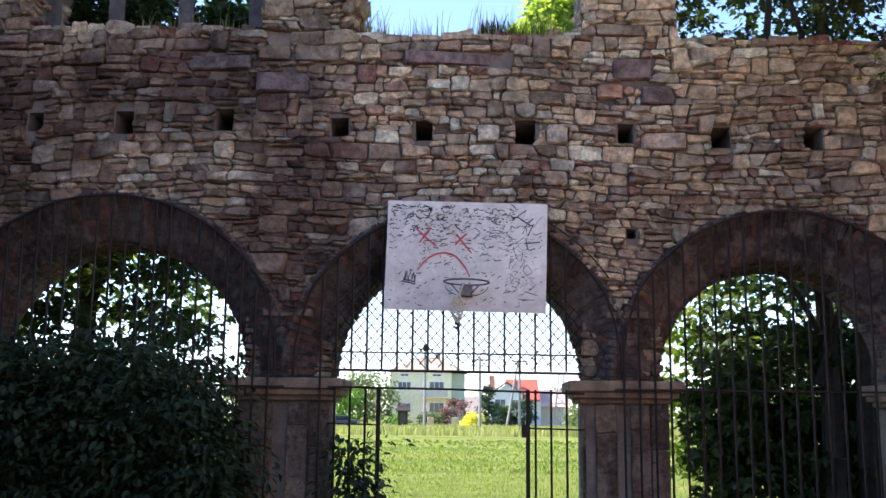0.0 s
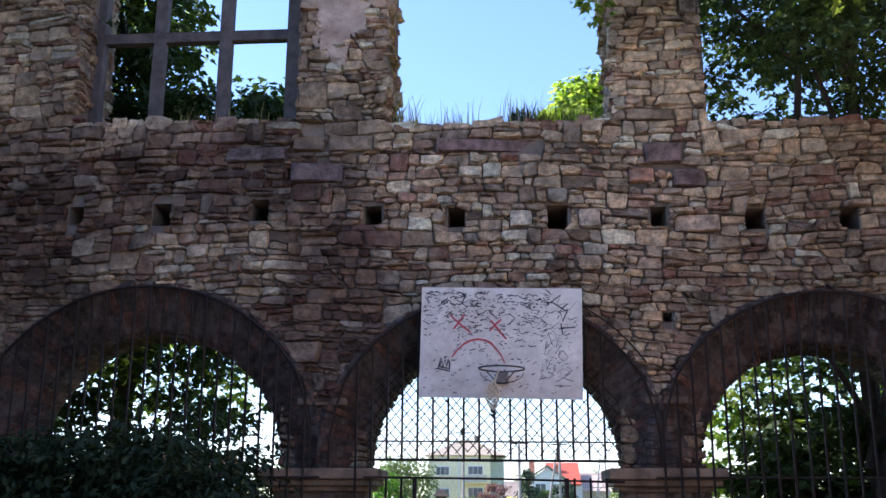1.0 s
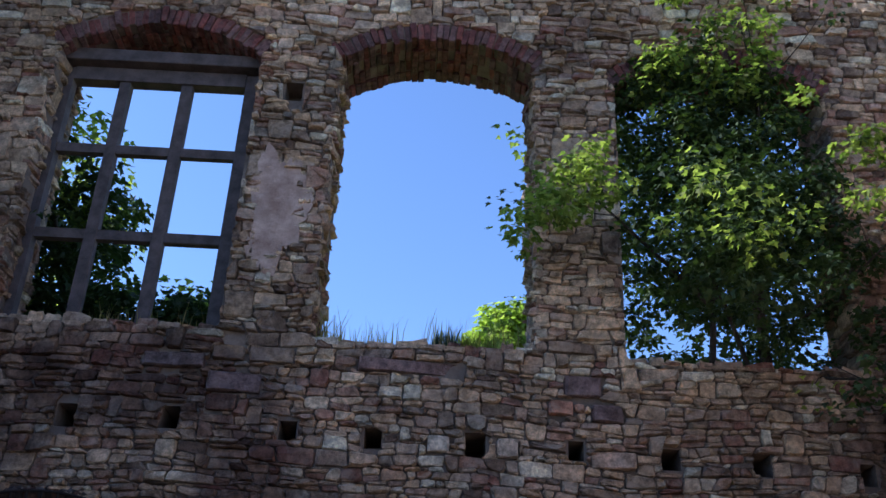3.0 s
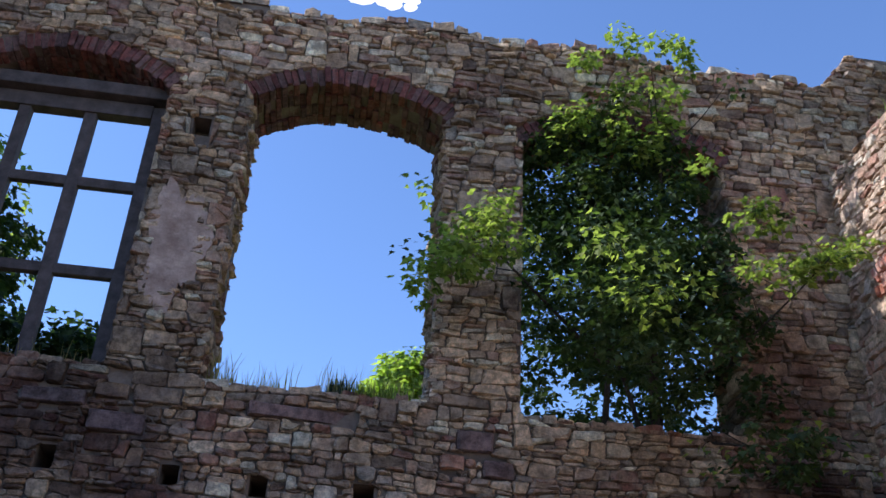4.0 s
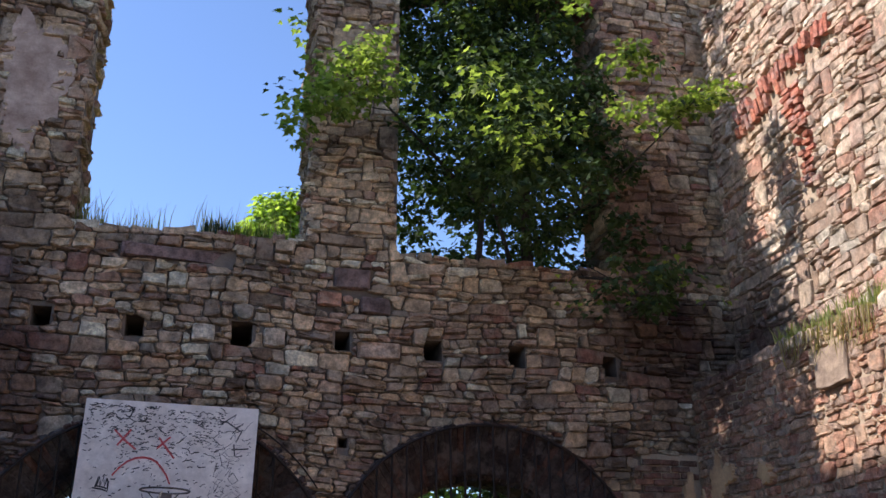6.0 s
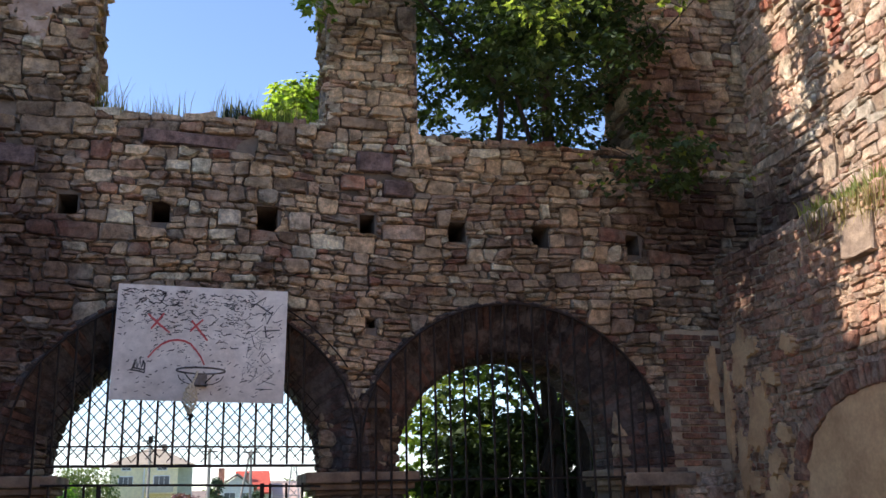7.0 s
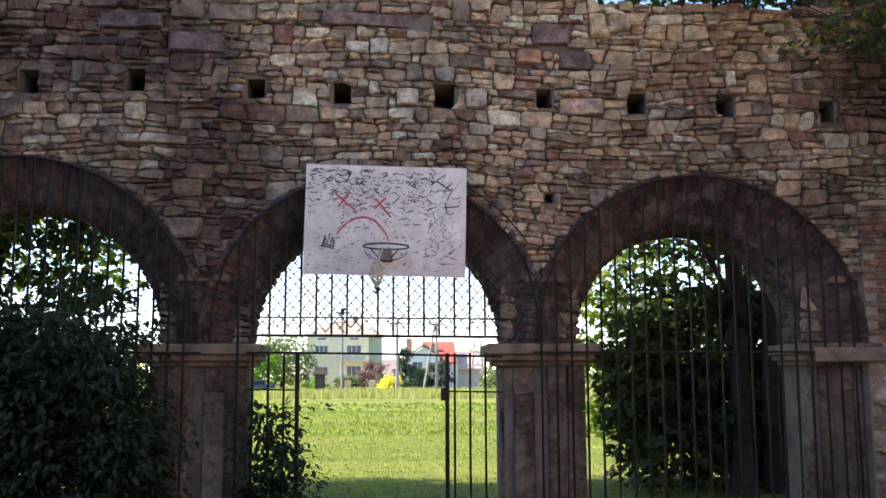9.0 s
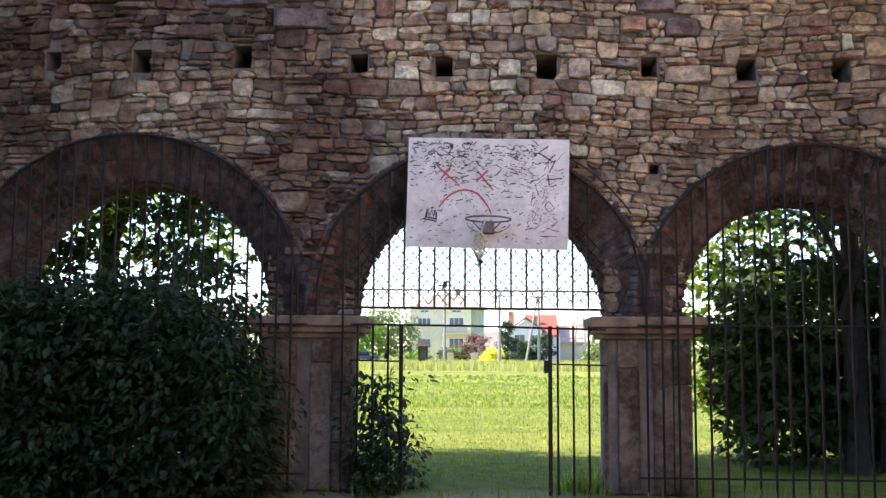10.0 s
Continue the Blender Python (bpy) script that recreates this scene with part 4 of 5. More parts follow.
def limb(bm, a, b, r0, r1, bend, depth, ends, rr):
    """A bent tapered limb with side branches; ends collects the twig tips."""
    a, b = Vector(a), Vector(b)
    side = Vector((rr.uniform(-1, 1), rr.uniform(-1, 1), rr.uniform(-0.3, 0.6))) * bend * (b - a).length
    steps = 5
    line = [a] + [a.lerp(b, i / steps) + side * math.sin(math.pi * i / steps) for i in range(1, steps + 1)]
    sweep(bm, line, [r0 + (r1 - r0) * i / steps for i in range(steps + 1)], 7 if r0 > 0.04 else 5)
    for i in range(1, steps + 1):
        t = i / steps
        p = a.lerp(b, t) + side * math.sin(math.pi * t)
        r = r0 + (r1 - r0) * t
        if depth > 0 and i >= 2:
            for _ in range(2 if depth > 1 else 1):
                q = p + Vector((rr.uniform(-1, 1), rr.uniform(-1, 1), rr.uniform(-0.2, 0.9))) * (b - a).length * rr.uniform(0.28, 0.5)
                limb(bm, p, q, r * 0.6, r * 0.2, bend, depth - 1, ends, rr)
    ends.append(p)


def tree(name, stems, clumps, leaf_size, leaf_mat, label, kind="maple", seed=1, depth=1, category="tree", per=45, flat=0.5, inner_clumps=(), inner_mat=None, inner_share=1.0):
    """stems: (foot, tip, radius); clumps: (centre, radius, share) of the crown besides the twig tips."""
    rr = random.Random(seed)
    foot = stems[0][0]
    t = empty(name, foot, label, category)
    o = -Vector(foot)
    ends = []
    for a, b, r in stems:
        bm = bmesh.new()
        limb(bm, a, b, r, r * 0.35, 0.06, depth, ends, rr)
        bmesh.ops.translate(bm, vec=o, verts=bm.verts)
        part("trunk" if a == foot else "stem", bm, bark, t, "dark branching stem")
    V, F = [], []
    if not inner_clumps:
        for e in ends:
            leaves(V, F, e + o, 0.34, per // 3, leaf_size, kind, flat)
    for c, r, n in clumps:
        # each clump is a few flat fans of leaves, one over the other
        for k in range(3):
            q = Vector(c) + o + Vector((rr.uniform(-0.6, 0.6), rr.uniform(-0.6, 0.6), (k - 1) * 0.55 * flat * 2)) * r
            leaves(V, F, q, r * rr.uniform(0.75, 1.15), int(n / 3), leaf_size, kind, flat * 0.3, 1.1)
    from_lists("crown", V, F, leaf_mat, t)
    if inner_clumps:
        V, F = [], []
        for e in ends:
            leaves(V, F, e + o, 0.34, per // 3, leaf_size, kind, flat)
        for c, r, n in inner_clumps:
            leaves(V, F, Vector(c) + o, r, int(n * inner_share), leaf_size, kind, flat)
        from_lists("inner_crown", V, F, inner_mat, t, "inner leaves with shade painted into a dark colour")
    return t


def cloud(n, x0, x1, y0, y1, z0, z1, r, per, keep=lambda p: True):
    """Clumps spread through a box."""
    out = []
    for _ in range(n):
        p = (rng.uniform(x0, x1), rng.uniform(y0, y1), rng.uniform(z0, z1))
        if keep(p):
            out.append((p, r * rng.uniform(0.6, 1.3), per * rng.uniform(0.6, 1.4)))
    return out


# the maple that grows through the window beside the corner
sprays = [((3.1, -0.25, 9.2), 0.3, 24), ((4.4, -0.25, 9.4), 0.3, 26), ((3.7, -0.25, 9.8), 0.32, 34), ((4.2, -0.25, 10.3), 0.3, 34), ((3.0, -0.25, 10.1), 0.5, 110),
          ((3.9, -0.25, 10.3), 0.5, 110), ((1.05, -0.6, 7.35), 0.32, 50), ((1.3, -0.8, 7.6), 0.4, 80), ((4.8, -1.0, 5.45), 0.3, 10), ((5.7, -1.2, 5.35), 0.28, 14),
          ((5.2, -1.1, 5.6), 0.3, 9), ((4.3, -0.7, 5.45), 0.3, 9), ((1.05, 0.9, 9.6), 0.3, 30), ((1.0, 1.4, 7.0), 0.4, 60), ((3.16, -0.35, 11.32), 0.24, 65),
          ((3.69, -0.35, 11.85), 0.24, 65), ((4.43, -0.35, 11.86), 0.26, 78), ((4.67, -0.35, 11.57), 0.16, 39), ((3.06, -0.35, 10.32), 0.29, 104), ((3.74, -0.35, 10.89), 0.24, 65),
          ((4.33, -0.35, 10.98), 0.18, 46), ((4.29, -0.35, 10.41), 0.19, 52), ((3.54, -0.35, 10.15), 0.24, 65), ((3.93, -0.35, 9.92), 0.24, 65), ((2.65, -2.1, 7.28), 0.34, 108),
          ((1.61, -1.1, 7.97), 0.30, 70), ((1.30, -1.1, 7.42), 0.26, 50), ((1.89, -1.1, 7.82), 0.30, 70), ((3.17, -2.1, 6.75), 0.36, 120), ((3.42, -2.1, 6.55), 0.30, 72),
          ((3.69, -2.1, 6.86), 0.25, 48), ((4.87, -1.5, 8.17), 0.22, 50), ((5.74, -1.5, 7.69), 0.26, 80), ((5.33, -1.5, 7.48), 0.24, 60), ((6.16, -1.5, 7.95), 0.20, 50),
          ((2.65, -2.1, 6.86), 0.25, 48), ((2.34, -2.1, 6.68), 0.22, 36),
          ((1.26, -0.8, 7.88), 0.26, 60), ((1.60, -0.8, 8.09), 0.24, 50), ((1.91, -0.8, 8.38), 0.20, 40), ((1.82, -0.8, 7.76), 0.26, 60), ((1.01, -0.8, 7.38), 0.20, 40),
          ((0.93, -0.8, 7.03), 0.18, 34), ((1.48, -0.8, 7.56), 0.24, 50), ((2.07, -0.8, 7.87), 0.24, 50), ((4.81, -1.5, 8.26), 0.20, 40), ((5.12, -1.5, 8.14), 0.18, 30),
          ((5.44, -1.5, 7.63), 0.22, 50), ((5.90, -1.5, 7.89), 0.22, 50), ((4.80, -1.5, 7.55), 0.22, 40), ((4.30, -1.5, 8.89), 0.16, 24)]
inner = cloud(230, 2.4, 5.2, 0.4, 2.6, 6.2, 10.5, 0.42, 44, lambda p: p[2] > 7.3 or rng.random() < 0.75)
inner += cloud(120, 2.5, 5.2, -0.6, 0.2, 6.9, 10.8, 0.38, 42, lambda p: abs(p[0] - 3.8) < 1.35 - 0.22 * (p[2] - 7.0) and p[1] > -0.6 + 0.2 * max(0.0, p[2] - 8.6))
inner += cloud(46, 2.5, 4.9, -0.1, 0.5, 8.7, 10.6, 0.36, 40)
inner += cloud(22, 2.9, 4.1, -2.2, -0.4, 6.1, 6.8, 0.28, 30)
inner += cloud(20, 2.9, 4.1, -1.4, -0.4, 7.2, 8.4, 0.32, 36)
inner += cloud(26, 2.9, 4.1, -1.7, -0.7, 6.7, 7.7, 0.3, 34)
inner += cloud(13, 4.2, 5.6, -1.9, -0.3, 5.2, 5.55, 0.28, 20)
inner += cloud(9, 4.9, 5.5, -0.9, -0.2, 6.2, 7.4, 0.28, 20)
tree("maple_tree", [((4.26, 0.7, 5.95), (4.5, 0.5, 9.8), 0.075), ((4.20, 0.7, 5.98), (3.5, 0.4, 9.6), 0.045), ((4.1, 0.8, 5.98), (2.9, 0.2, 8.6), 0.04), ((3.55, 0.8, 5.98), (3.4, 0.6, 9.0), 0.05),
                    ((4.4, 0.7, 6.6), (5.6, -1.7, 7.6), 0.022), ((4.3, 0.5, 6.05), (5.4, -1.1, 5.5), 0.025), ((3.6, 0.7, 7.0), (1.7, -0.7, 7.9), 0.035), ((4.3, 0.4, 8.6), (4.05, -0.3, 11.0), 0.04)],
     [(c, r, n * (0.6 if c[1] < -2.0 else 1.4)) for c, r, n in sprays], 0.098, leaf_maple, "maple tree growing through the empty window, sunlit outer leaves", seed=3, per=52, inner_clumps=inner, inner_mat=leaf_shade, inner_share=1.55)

# trees behind the wall
tree("lime_tree", [((-6.2, 3.6, 0), (-6.0, 3.4, 8.5), 0.20), ((-6.1, 3.5, 2.5), (-4.6, 3.0, 7.4), 0.09)],
     cloud(50, -7.6, -5.5, 1.8, 4.8, 6.8, 10.6, 0.5, 50) + cloud(30, -5.6, -3.4, 2.6, 3.8, 6.2, 7.8, 0.42, 50, lambda p: p[2] < 8.0 - 0.5 * abs(p[0] + 4.2)) + cloud(40, -6.4, -4.0, 3.0, 4.8, 2.9, 4.6, 0.4, 32),
     0.14, leaf_maple, "leafy tree behind the wall, seen through window and arch", seed=5, depth=1,
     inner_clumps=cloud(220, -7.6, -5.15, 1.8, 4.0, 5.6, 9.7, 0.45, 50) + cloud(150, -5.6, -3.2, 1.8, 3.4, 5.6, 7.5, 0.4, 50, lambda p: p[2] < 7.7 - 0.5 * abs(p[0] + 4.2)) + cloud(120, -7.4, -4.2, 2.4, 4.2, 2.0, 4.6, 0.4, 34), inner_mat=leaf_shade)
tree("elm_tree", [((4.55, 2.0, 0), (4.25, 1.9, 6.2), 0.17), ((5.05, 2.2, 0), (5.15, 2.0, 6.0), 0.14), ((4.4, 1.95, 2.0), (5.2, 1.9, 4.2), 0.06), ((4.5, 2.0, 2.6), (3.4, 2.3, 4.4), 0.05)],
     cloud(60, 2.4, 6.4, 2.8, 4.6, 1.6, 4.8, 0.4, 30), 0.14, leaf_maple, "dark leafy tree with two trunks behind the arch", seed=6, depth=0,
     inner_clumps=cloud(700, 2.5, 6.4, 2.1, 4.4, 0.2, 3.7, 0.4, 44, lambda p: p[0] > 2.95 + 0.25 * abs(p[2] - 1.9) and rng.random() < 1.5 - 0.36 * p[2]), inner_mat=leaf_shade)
tree("sapling", [((2.0, 3.9, 0), (1.8, 3.7, 7.0), 0.07)],
     cloud(130, 0.75, 2.4, 3.3, 4.2, 6.0, 8.1, 0.3, 90, lambda p: p[2] < 8.35 - 0.75 * abs(p[0] - 1.5)) + cloud(30, 2.1, 3.1, 3.2, 4.2, 0.6, 3.3, 0.35, 40), 0.12, leaf_sun, "sunlit young tree behind the pier", seed=8, depth=0)
tree("ash_tree", [((10.5, -1.2, 0), (10.2, -1.4, 12.5), 0.16)],
     cloud(70, 9.2, 11.6, -3.4, 0.6, 11.2, 14.2, 0.42, 56), 0.14, leaf_bright, "bright treetop rising behind the side wall", seed=11, depth=0)
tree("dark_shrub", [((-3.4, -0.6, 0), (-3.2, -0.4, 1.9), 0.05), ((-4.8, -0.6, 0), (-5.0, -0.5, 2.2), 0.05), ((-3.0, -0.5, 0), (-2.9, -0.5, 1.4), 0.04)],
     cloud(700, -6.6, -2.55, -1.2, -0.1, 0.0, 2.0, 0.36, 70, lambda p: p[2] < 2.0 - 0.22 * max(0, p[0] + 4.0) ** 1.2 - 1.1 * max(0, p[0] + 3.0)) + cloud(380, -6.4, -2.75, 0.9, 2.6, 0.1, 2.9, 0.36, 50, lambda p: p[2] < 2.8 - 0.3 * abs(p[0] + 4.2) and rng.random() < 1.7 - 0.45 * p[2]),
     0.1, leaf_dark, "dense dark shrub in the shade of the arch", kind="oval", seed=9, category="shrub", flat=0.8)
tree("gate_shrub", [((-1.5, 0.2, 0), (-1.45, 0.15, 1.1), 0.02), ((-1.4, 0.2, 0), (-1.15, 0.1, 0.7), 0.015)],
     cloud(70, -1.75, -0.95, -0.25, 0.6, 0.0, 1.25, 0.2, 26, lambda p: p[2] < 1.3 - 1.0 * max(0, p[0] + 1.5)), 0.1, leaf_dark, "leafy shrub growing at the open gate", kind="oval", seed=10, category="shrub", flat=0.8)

# ---- iron fence and gate ----
FY = -0.06


def bar(parent, a, b, r=0.014, name="bar"):
    bm = bmesh.new()
    rod(bm, a, b, r, n=6)
    return part(name, bm, iron, parent)


def arc_pts(a, r, t0, t1, y, n=26):
    return [(a[0] + r * math.sin(t0 + (t1 - t0) * i / n), y, a[1] + r * math.cos(t0 + (t1 - t0) * i / n)) for i in range(n + 1)]


for k, a in enumerate(ARCHES):
    f = empty("arched_fence", (0, 0, 0), "rusty iron arched fence of upright bars" + (", its gate standing open" if k == 1 else ""), "fence", "arcade fences")
    r = a[2] - 0.01
    bm = bmesh.new()
    t = 1.05
    tube(bm, arc_pts(a, r, -t, t, FY), 0.017)
    part("arched_rail", bm, iron, f)
    if k == 1:
        bm = bmesh.new()
        tube(bm, arc_pts(a, r + 0.13, 0.42, 0.98, FY, 14), 0.009)
        part("upper_rail", bm, iron, f)
    # the feet of the arched rail run down to the cap of the pier
    for s in (-1, 1):
        x0, z0 = a[0] + s * r * math.sin(t), a[1] + r * math.cos(t)
        bm = bmesh.new()
        tube(bm, [(x0, FY, z0), (x0 + s * 0.09, FY, z0 - 0.3), (x0 + s * 0.15, FY, z0 - 0.6), (x0 + s * 0.16, FY, 1.96)], 0.013)
        part("rail_foot", bm, iron, f)
    reach = r
    if k == 1:
        bars = [-1.79 + 0.171 * i for i in range(17)]
    else:
        bars = [a[0] - reach + 0.10 + 0.171 * i for i in range(int((2 * reach - 0.2) / 0.171) + 1)]
    for x in bars:
        zt = arch_z(a, x, r)
        if k == 1:
            if -1.66 < x < 1.12:
                bar(f, (x, FY, 2.04), (x, FY, zt))
                if x < -1.2 or x > 0.6:
                    bar(f, (x, FY, 0.0), (x, FY, 1.84))
            else:
                bar(f, (x, FY, 0.0), (x, FY, zt))
        else:
            bar(f, (x, FY, 0.0), (x, FY, zt))
    if k == 1:
        for x in (-1.13, 0.52):
            bm = boxed(x - 0.022, x + 0.022, FY - 0.022, FY + 0.022, 0, 1.84)
            part("gate_post", bm, iron, f)
        part("lock_box", boxed(0.49 - 0.04, 0.49 + 0.02, FY - 0.03, FY + 0.03, 1.32, 1.46), iron, f)
        bar(f, (-1.66, FY, 2.04), (1.12, FY, 2.02), 0.015, "rail")
        bar(f, (-1.66, FY, 2.24), (1.12, FY, 2.22), 0.009, "rail")
        bar(f, (-1.70, FY, 1.85), (-0.3, FY, 1.835), 0.012, "rail")
        bar(f, (-0.3, FY, 1.835), (1.14, FY, 1.80), 0.012, "rail")
        bar(f, (-1.70, FY, 1.45), (-1.13, FY, 1.44), 0.009, "rail")
        bar(f, (0.52, FY, 1.42), (1.14, FY, 1.41), 0.009, "rail")
        # wire mesh over the gate
        bm = bmesh.new()
        y = FY + 0.02
        for s in (-1, 1):
            c = -4.0
            while c < 4.0:
                pts = []
                for i in range(41):
                    xx = -1.66 + 2.78 * i / 40
                    zz = 2.6 + s * 1.15 * (xx - c)
                    if 2.05 < zz < min(3.25, arch_z(a, xx, a[3] + 0.1)):
                        pts.append((xx, y, zz))
                if len(pts) > 1:
                    sag = rng.uniform(-0.02, 0.02)
                    mid = ((pts[0][0] + pts[-1][0]) / 2 + sag, y + 0.01, (pts[0][2] + pts[-1][2]) / 2)
                    tube(bm, [pts[0], mid, pts[-1]], 0.0056, 4)
                c += 0.118 if rng.random() < 0.93 else 0.085
        part("wire_mesh", bm, iron, f, "bent diagonal wire mesh")
    else:
        lo, hi = a[0] - reach, a[0] + reach
        for z in (1.85, 0.2):
            bar(f, (lo, FY, z), (hi, FY, z), 0.011, "rail")

# ---- basketball backboard ----
BX, BZ, BW, BH, BY = -0.17, 3.302, 1.79, 1.232, -0.22
board = empty("basketball_backboard", (BX, BY, BZ), "weathered white basketball backboard covered in black and red scrawls", "backboard")
board.rotation_euler = (0, radians(1.2), 0)
paint = plain("dirty_white_paint", (0.80, 0.74, 0.66), (0.60, 0.53, 0.46), 2.2, 0.65, 0, 0.15, 0.003, 12.0)
ink = plain("black_marker", (0.03, 0.03, 0.032), (0.07, 0.065, 0.065), 8.0, 0.7)
red_ink = plain("red_marker", (0.60, 0.09, 0.09), (0.48, 0.10, 0.10), 8.0, 0.7)
panel = part("panel", boxed(-BW / 2, 0.239, -0.012, 0.006, -BH / 2, BH / 2), paint, board)
part("panel", boxed(0.242, BW / 2, -0.012, 0.006, -BH / 2, BH / 2), paint, board)
part("backing_panel", boxed(-BW / 2 + 0.01, BW / 2 - 0.01, 0.0065, 0.0125, -BH / 2 + 0.01, BH / 2 - 0.01), paint, board)
for n, b in (("frame_bar", (-BW / 2 + 0.05, BW / 2 - 0.05, 0.014, 0.05, BH / 2 - 0.12, BH / 2 - 0.08)), ("frame_bar", (-BW / 2 + 0.05, BW / 2 - 0.05, 0.014, 0.05, -BH / 2 + 0.08, -BH / 2 + 0.12)),
             ("frame_bar", (-0.55, -0.51, 0.014, 0.20, -BH / 2 + 0.05, BH / 2 - 0.05)), ("frame_bar", (0.51, 0.55, 0.014, 0.20, -BH / 2 + 0.05, BH / 2 - 0.05))):
    part(n, boxed(*b), iron, board)


def ribbon(V, F, pts, w, y=-0.0135):
    """A flat drawn stroke."""
    o = len(V)
    n = len(pts)
    for i, (x, z) in enumerate(pts):
        a, b = pts[max(0, i - 1)], pts[min(n - 1, i + 1)]
        dx, dz = b[0] - a[0], b[1] - a[1]
        L = math.hypot(dx, dz) or 1
        ww = w * (0.55 + 0.45 * math.sin(math.pi * (i + 0.6) / (n + 0.2)))
        V += [(x - dz / L * ww, y, z + dx / L * ww), (x + dz / L * ww, y, z - dx / L * ww)]
    for i in range(n - 1):
        F.append((o + 2 * i, o + 2 * i + 1, o + 2 * i + 3, o + 2 * i + 2))


rs = random.Random(12)
V, F = [], []
def squiggle(x, z, L, ang, w, wav=0.25, n=7):
    pts = []
    for i in range(n):
        t = i / (n - 1) - 0.5
        a = L * t
        b = L * wav * rs.uniform(-1, 1)
        pts.append((x + a * math.cos(ang) - b * math.sin(ang), z + a * math.sin(ang) + b * math.cos(ang)))
    ribbon(V, F, pts, w)
# scuffs and scrawls: thick along the top, thin on the side
for _ in range(560):
    x = rs.uniform(-0.86, 0.86)
    z = 0.57 - abs(rs.gauss(0, 0.27))
    if z > -0.58 and x < 0.55:
        squiggle(x, z, 0.012 + 0.09 * rs.random() ** 2.2, rs.gauss(0.12, 0.32), rs.uniform(0.0015, 0.0075), 0.14, 5)
for _ in range(190):
    squiggle(rs.uniform(-0.85, 0.85), rs.uniform(-0.57, 0.3), rs.uniform(0.01, 0.05), rs.gauss(0.3, 0.4), rs.uniform(0.002, 0.006), 0.12, 4)
for _ in range(6):
    squiggle(rs.uniform(0.52, 0.82), rs.uniform(0.12, 0.52), rs.uniform(0.08, 0.22), rs.gauss(0.7, 0.4), rs.uniform(0.002, 0.0045), 0.06, 5)
for _ in range(5):
    cx, cz, r = rs.uniform(0.34, 0.78), rs.uniform(-0.42, 0.28), rs.uniform(0.03, 0.09)
    ph, sq = rs.uniform(0, 6), rs.uniform(0.5, 1.2)
    ribbon(V, F, [(cx + r * math.cos(ph + t * 0.45), cz + r * sq * math.sin(ph + t * 0.5)) for t in range(rs.randint(5, 12))], 0.0022)
for x, z, k in ((-0.63, -0.245, 1.0), (-0.625, -0.235, 0.8)):
    ribbon(V, F, [(x + k * p, z + k * q) for p, q in ((-0.06, -0.05), (-0.035, 0.06), (-0.01, -0.04), (0.015, 0.05), (0.035, -0.04), (0.055, 0.045))], 0.011)
    ribbon(V, F, [(x - 0.085 * k, z - 0.055 * k), (x, z - 0.065 * k), (x + 0.07 * k, z - 0.085 * k)], 0.009)
    ribbon(V, F, [(x + 0.07 * k, z + 0.02 * k), (x + 0.068 * k, z - 0.085 * k)], 0.005)
for _ in range(4):
    x, z, k = rs.uniform(0.48, 0.76), rs.uniform(-0.38, 0.45), rs.uniform(0.04, 0.09)
    ribbon(V, F, [(x + k * (j % 2) + rs.uniform(-0.01, 0.03), z - 0.03 * j + rs.uniform(-0.02, 0.02)) for j in range(rs.randint(3, 6))], rs.uniform(0.002, 0.004))
BOLD = [[(0.50, 0.42), (0.66, 0.54), (0.61, 0.42), (0.74, 0.45), (0.63, 0.33), (0.75, 0.38)], [(0.62, 0.27), (0.66, 0.34), (0.68, 0.24), (0.74, 0.38)], [(0.64, 0.16), (0.82, 0.18)], [(0.66, 0.22), (0.68, 0.10)], [(0.56, 0.46), (0.72, 0.36)],
        [(-0.45, 0.50), (-0.40, 0.55), (-0.44, 0.43), (-0.38, 0.40), (-0.42, 0.36)]]
FINE = [[(0.40, 0.29), (0.34, 0.25), (0.43, 0.21), (0.36, 0.17), (0.44, 0.16)], [(0.50, 0.33), (0.44, 0.27), (0.51, 0.21), (0.47, 0.17)], [(0.59, 0.08), (0.52, 0.12), (0.56, -0.01), (0.61, -0.05), (0.63, 0.05), (0.55, 0.02)],
        [(0.50, 0.0), (0.48, -0.12), (0.56, -0.06), (0.50, -0.14)], [(0.60, -0.12), (0.66, -0.02), (0.64, -0.12)], [(0.68, -0.08), (0.74, -0.16), (0.68, -0.20), (0.63, -0.14), (0.68, -0.08)], [(0.52, -0.30), (0.60, -0.24), (0.55, -0.38), (0.68, -0.28), (0.61, -0.43), (0.77, -0.33)],
        [(0.48, -0.18), (0.54, -0.22), (0.50, -0.30)], [(0.59, -0.47), (0.77, -0.47)], [(0.66, -0.38), (0.80, -0.42)], [(0.72, -0.26), (0.78, -0.30), (0.70, -0.36)]]
for pts in BOLD:
    ribbon(V, F, pts, 0.008)
for pts in FINE:
    ribbon(V, F, pts, 0.0042)
from_lists("scrawl", V, F, ink, panel, "black marker scrawls", "stuff")
V, F = [], []
for pts in ([(-0.57, 0.30), (-0.46, 0.20), (-0.335, 0.105)], [(-0.405, 0.315), (-0.47, 0.22), (-0.53, 0.14)], [(0.002, 0.259), (-0.06, 0.20), (-0.124, 0.129)], [(-0.115, 0.245), (-0.03, 0.14), (0.06, 0.035)],
            [(-0.54, -0.17), (-0.48, -0.09), (-0.41, -0.022), (-0.33, 0.018), (-0.25, 0.031), (-0.18, 0.022), (-0.11, -0.01), (-0.05, -0.075), (0.0, -0.14), (0.045, -0.23)]):
    ribbon(V, F, pts, 0.0115, -0.0155 - 0.0006 * (len(V) % 7))
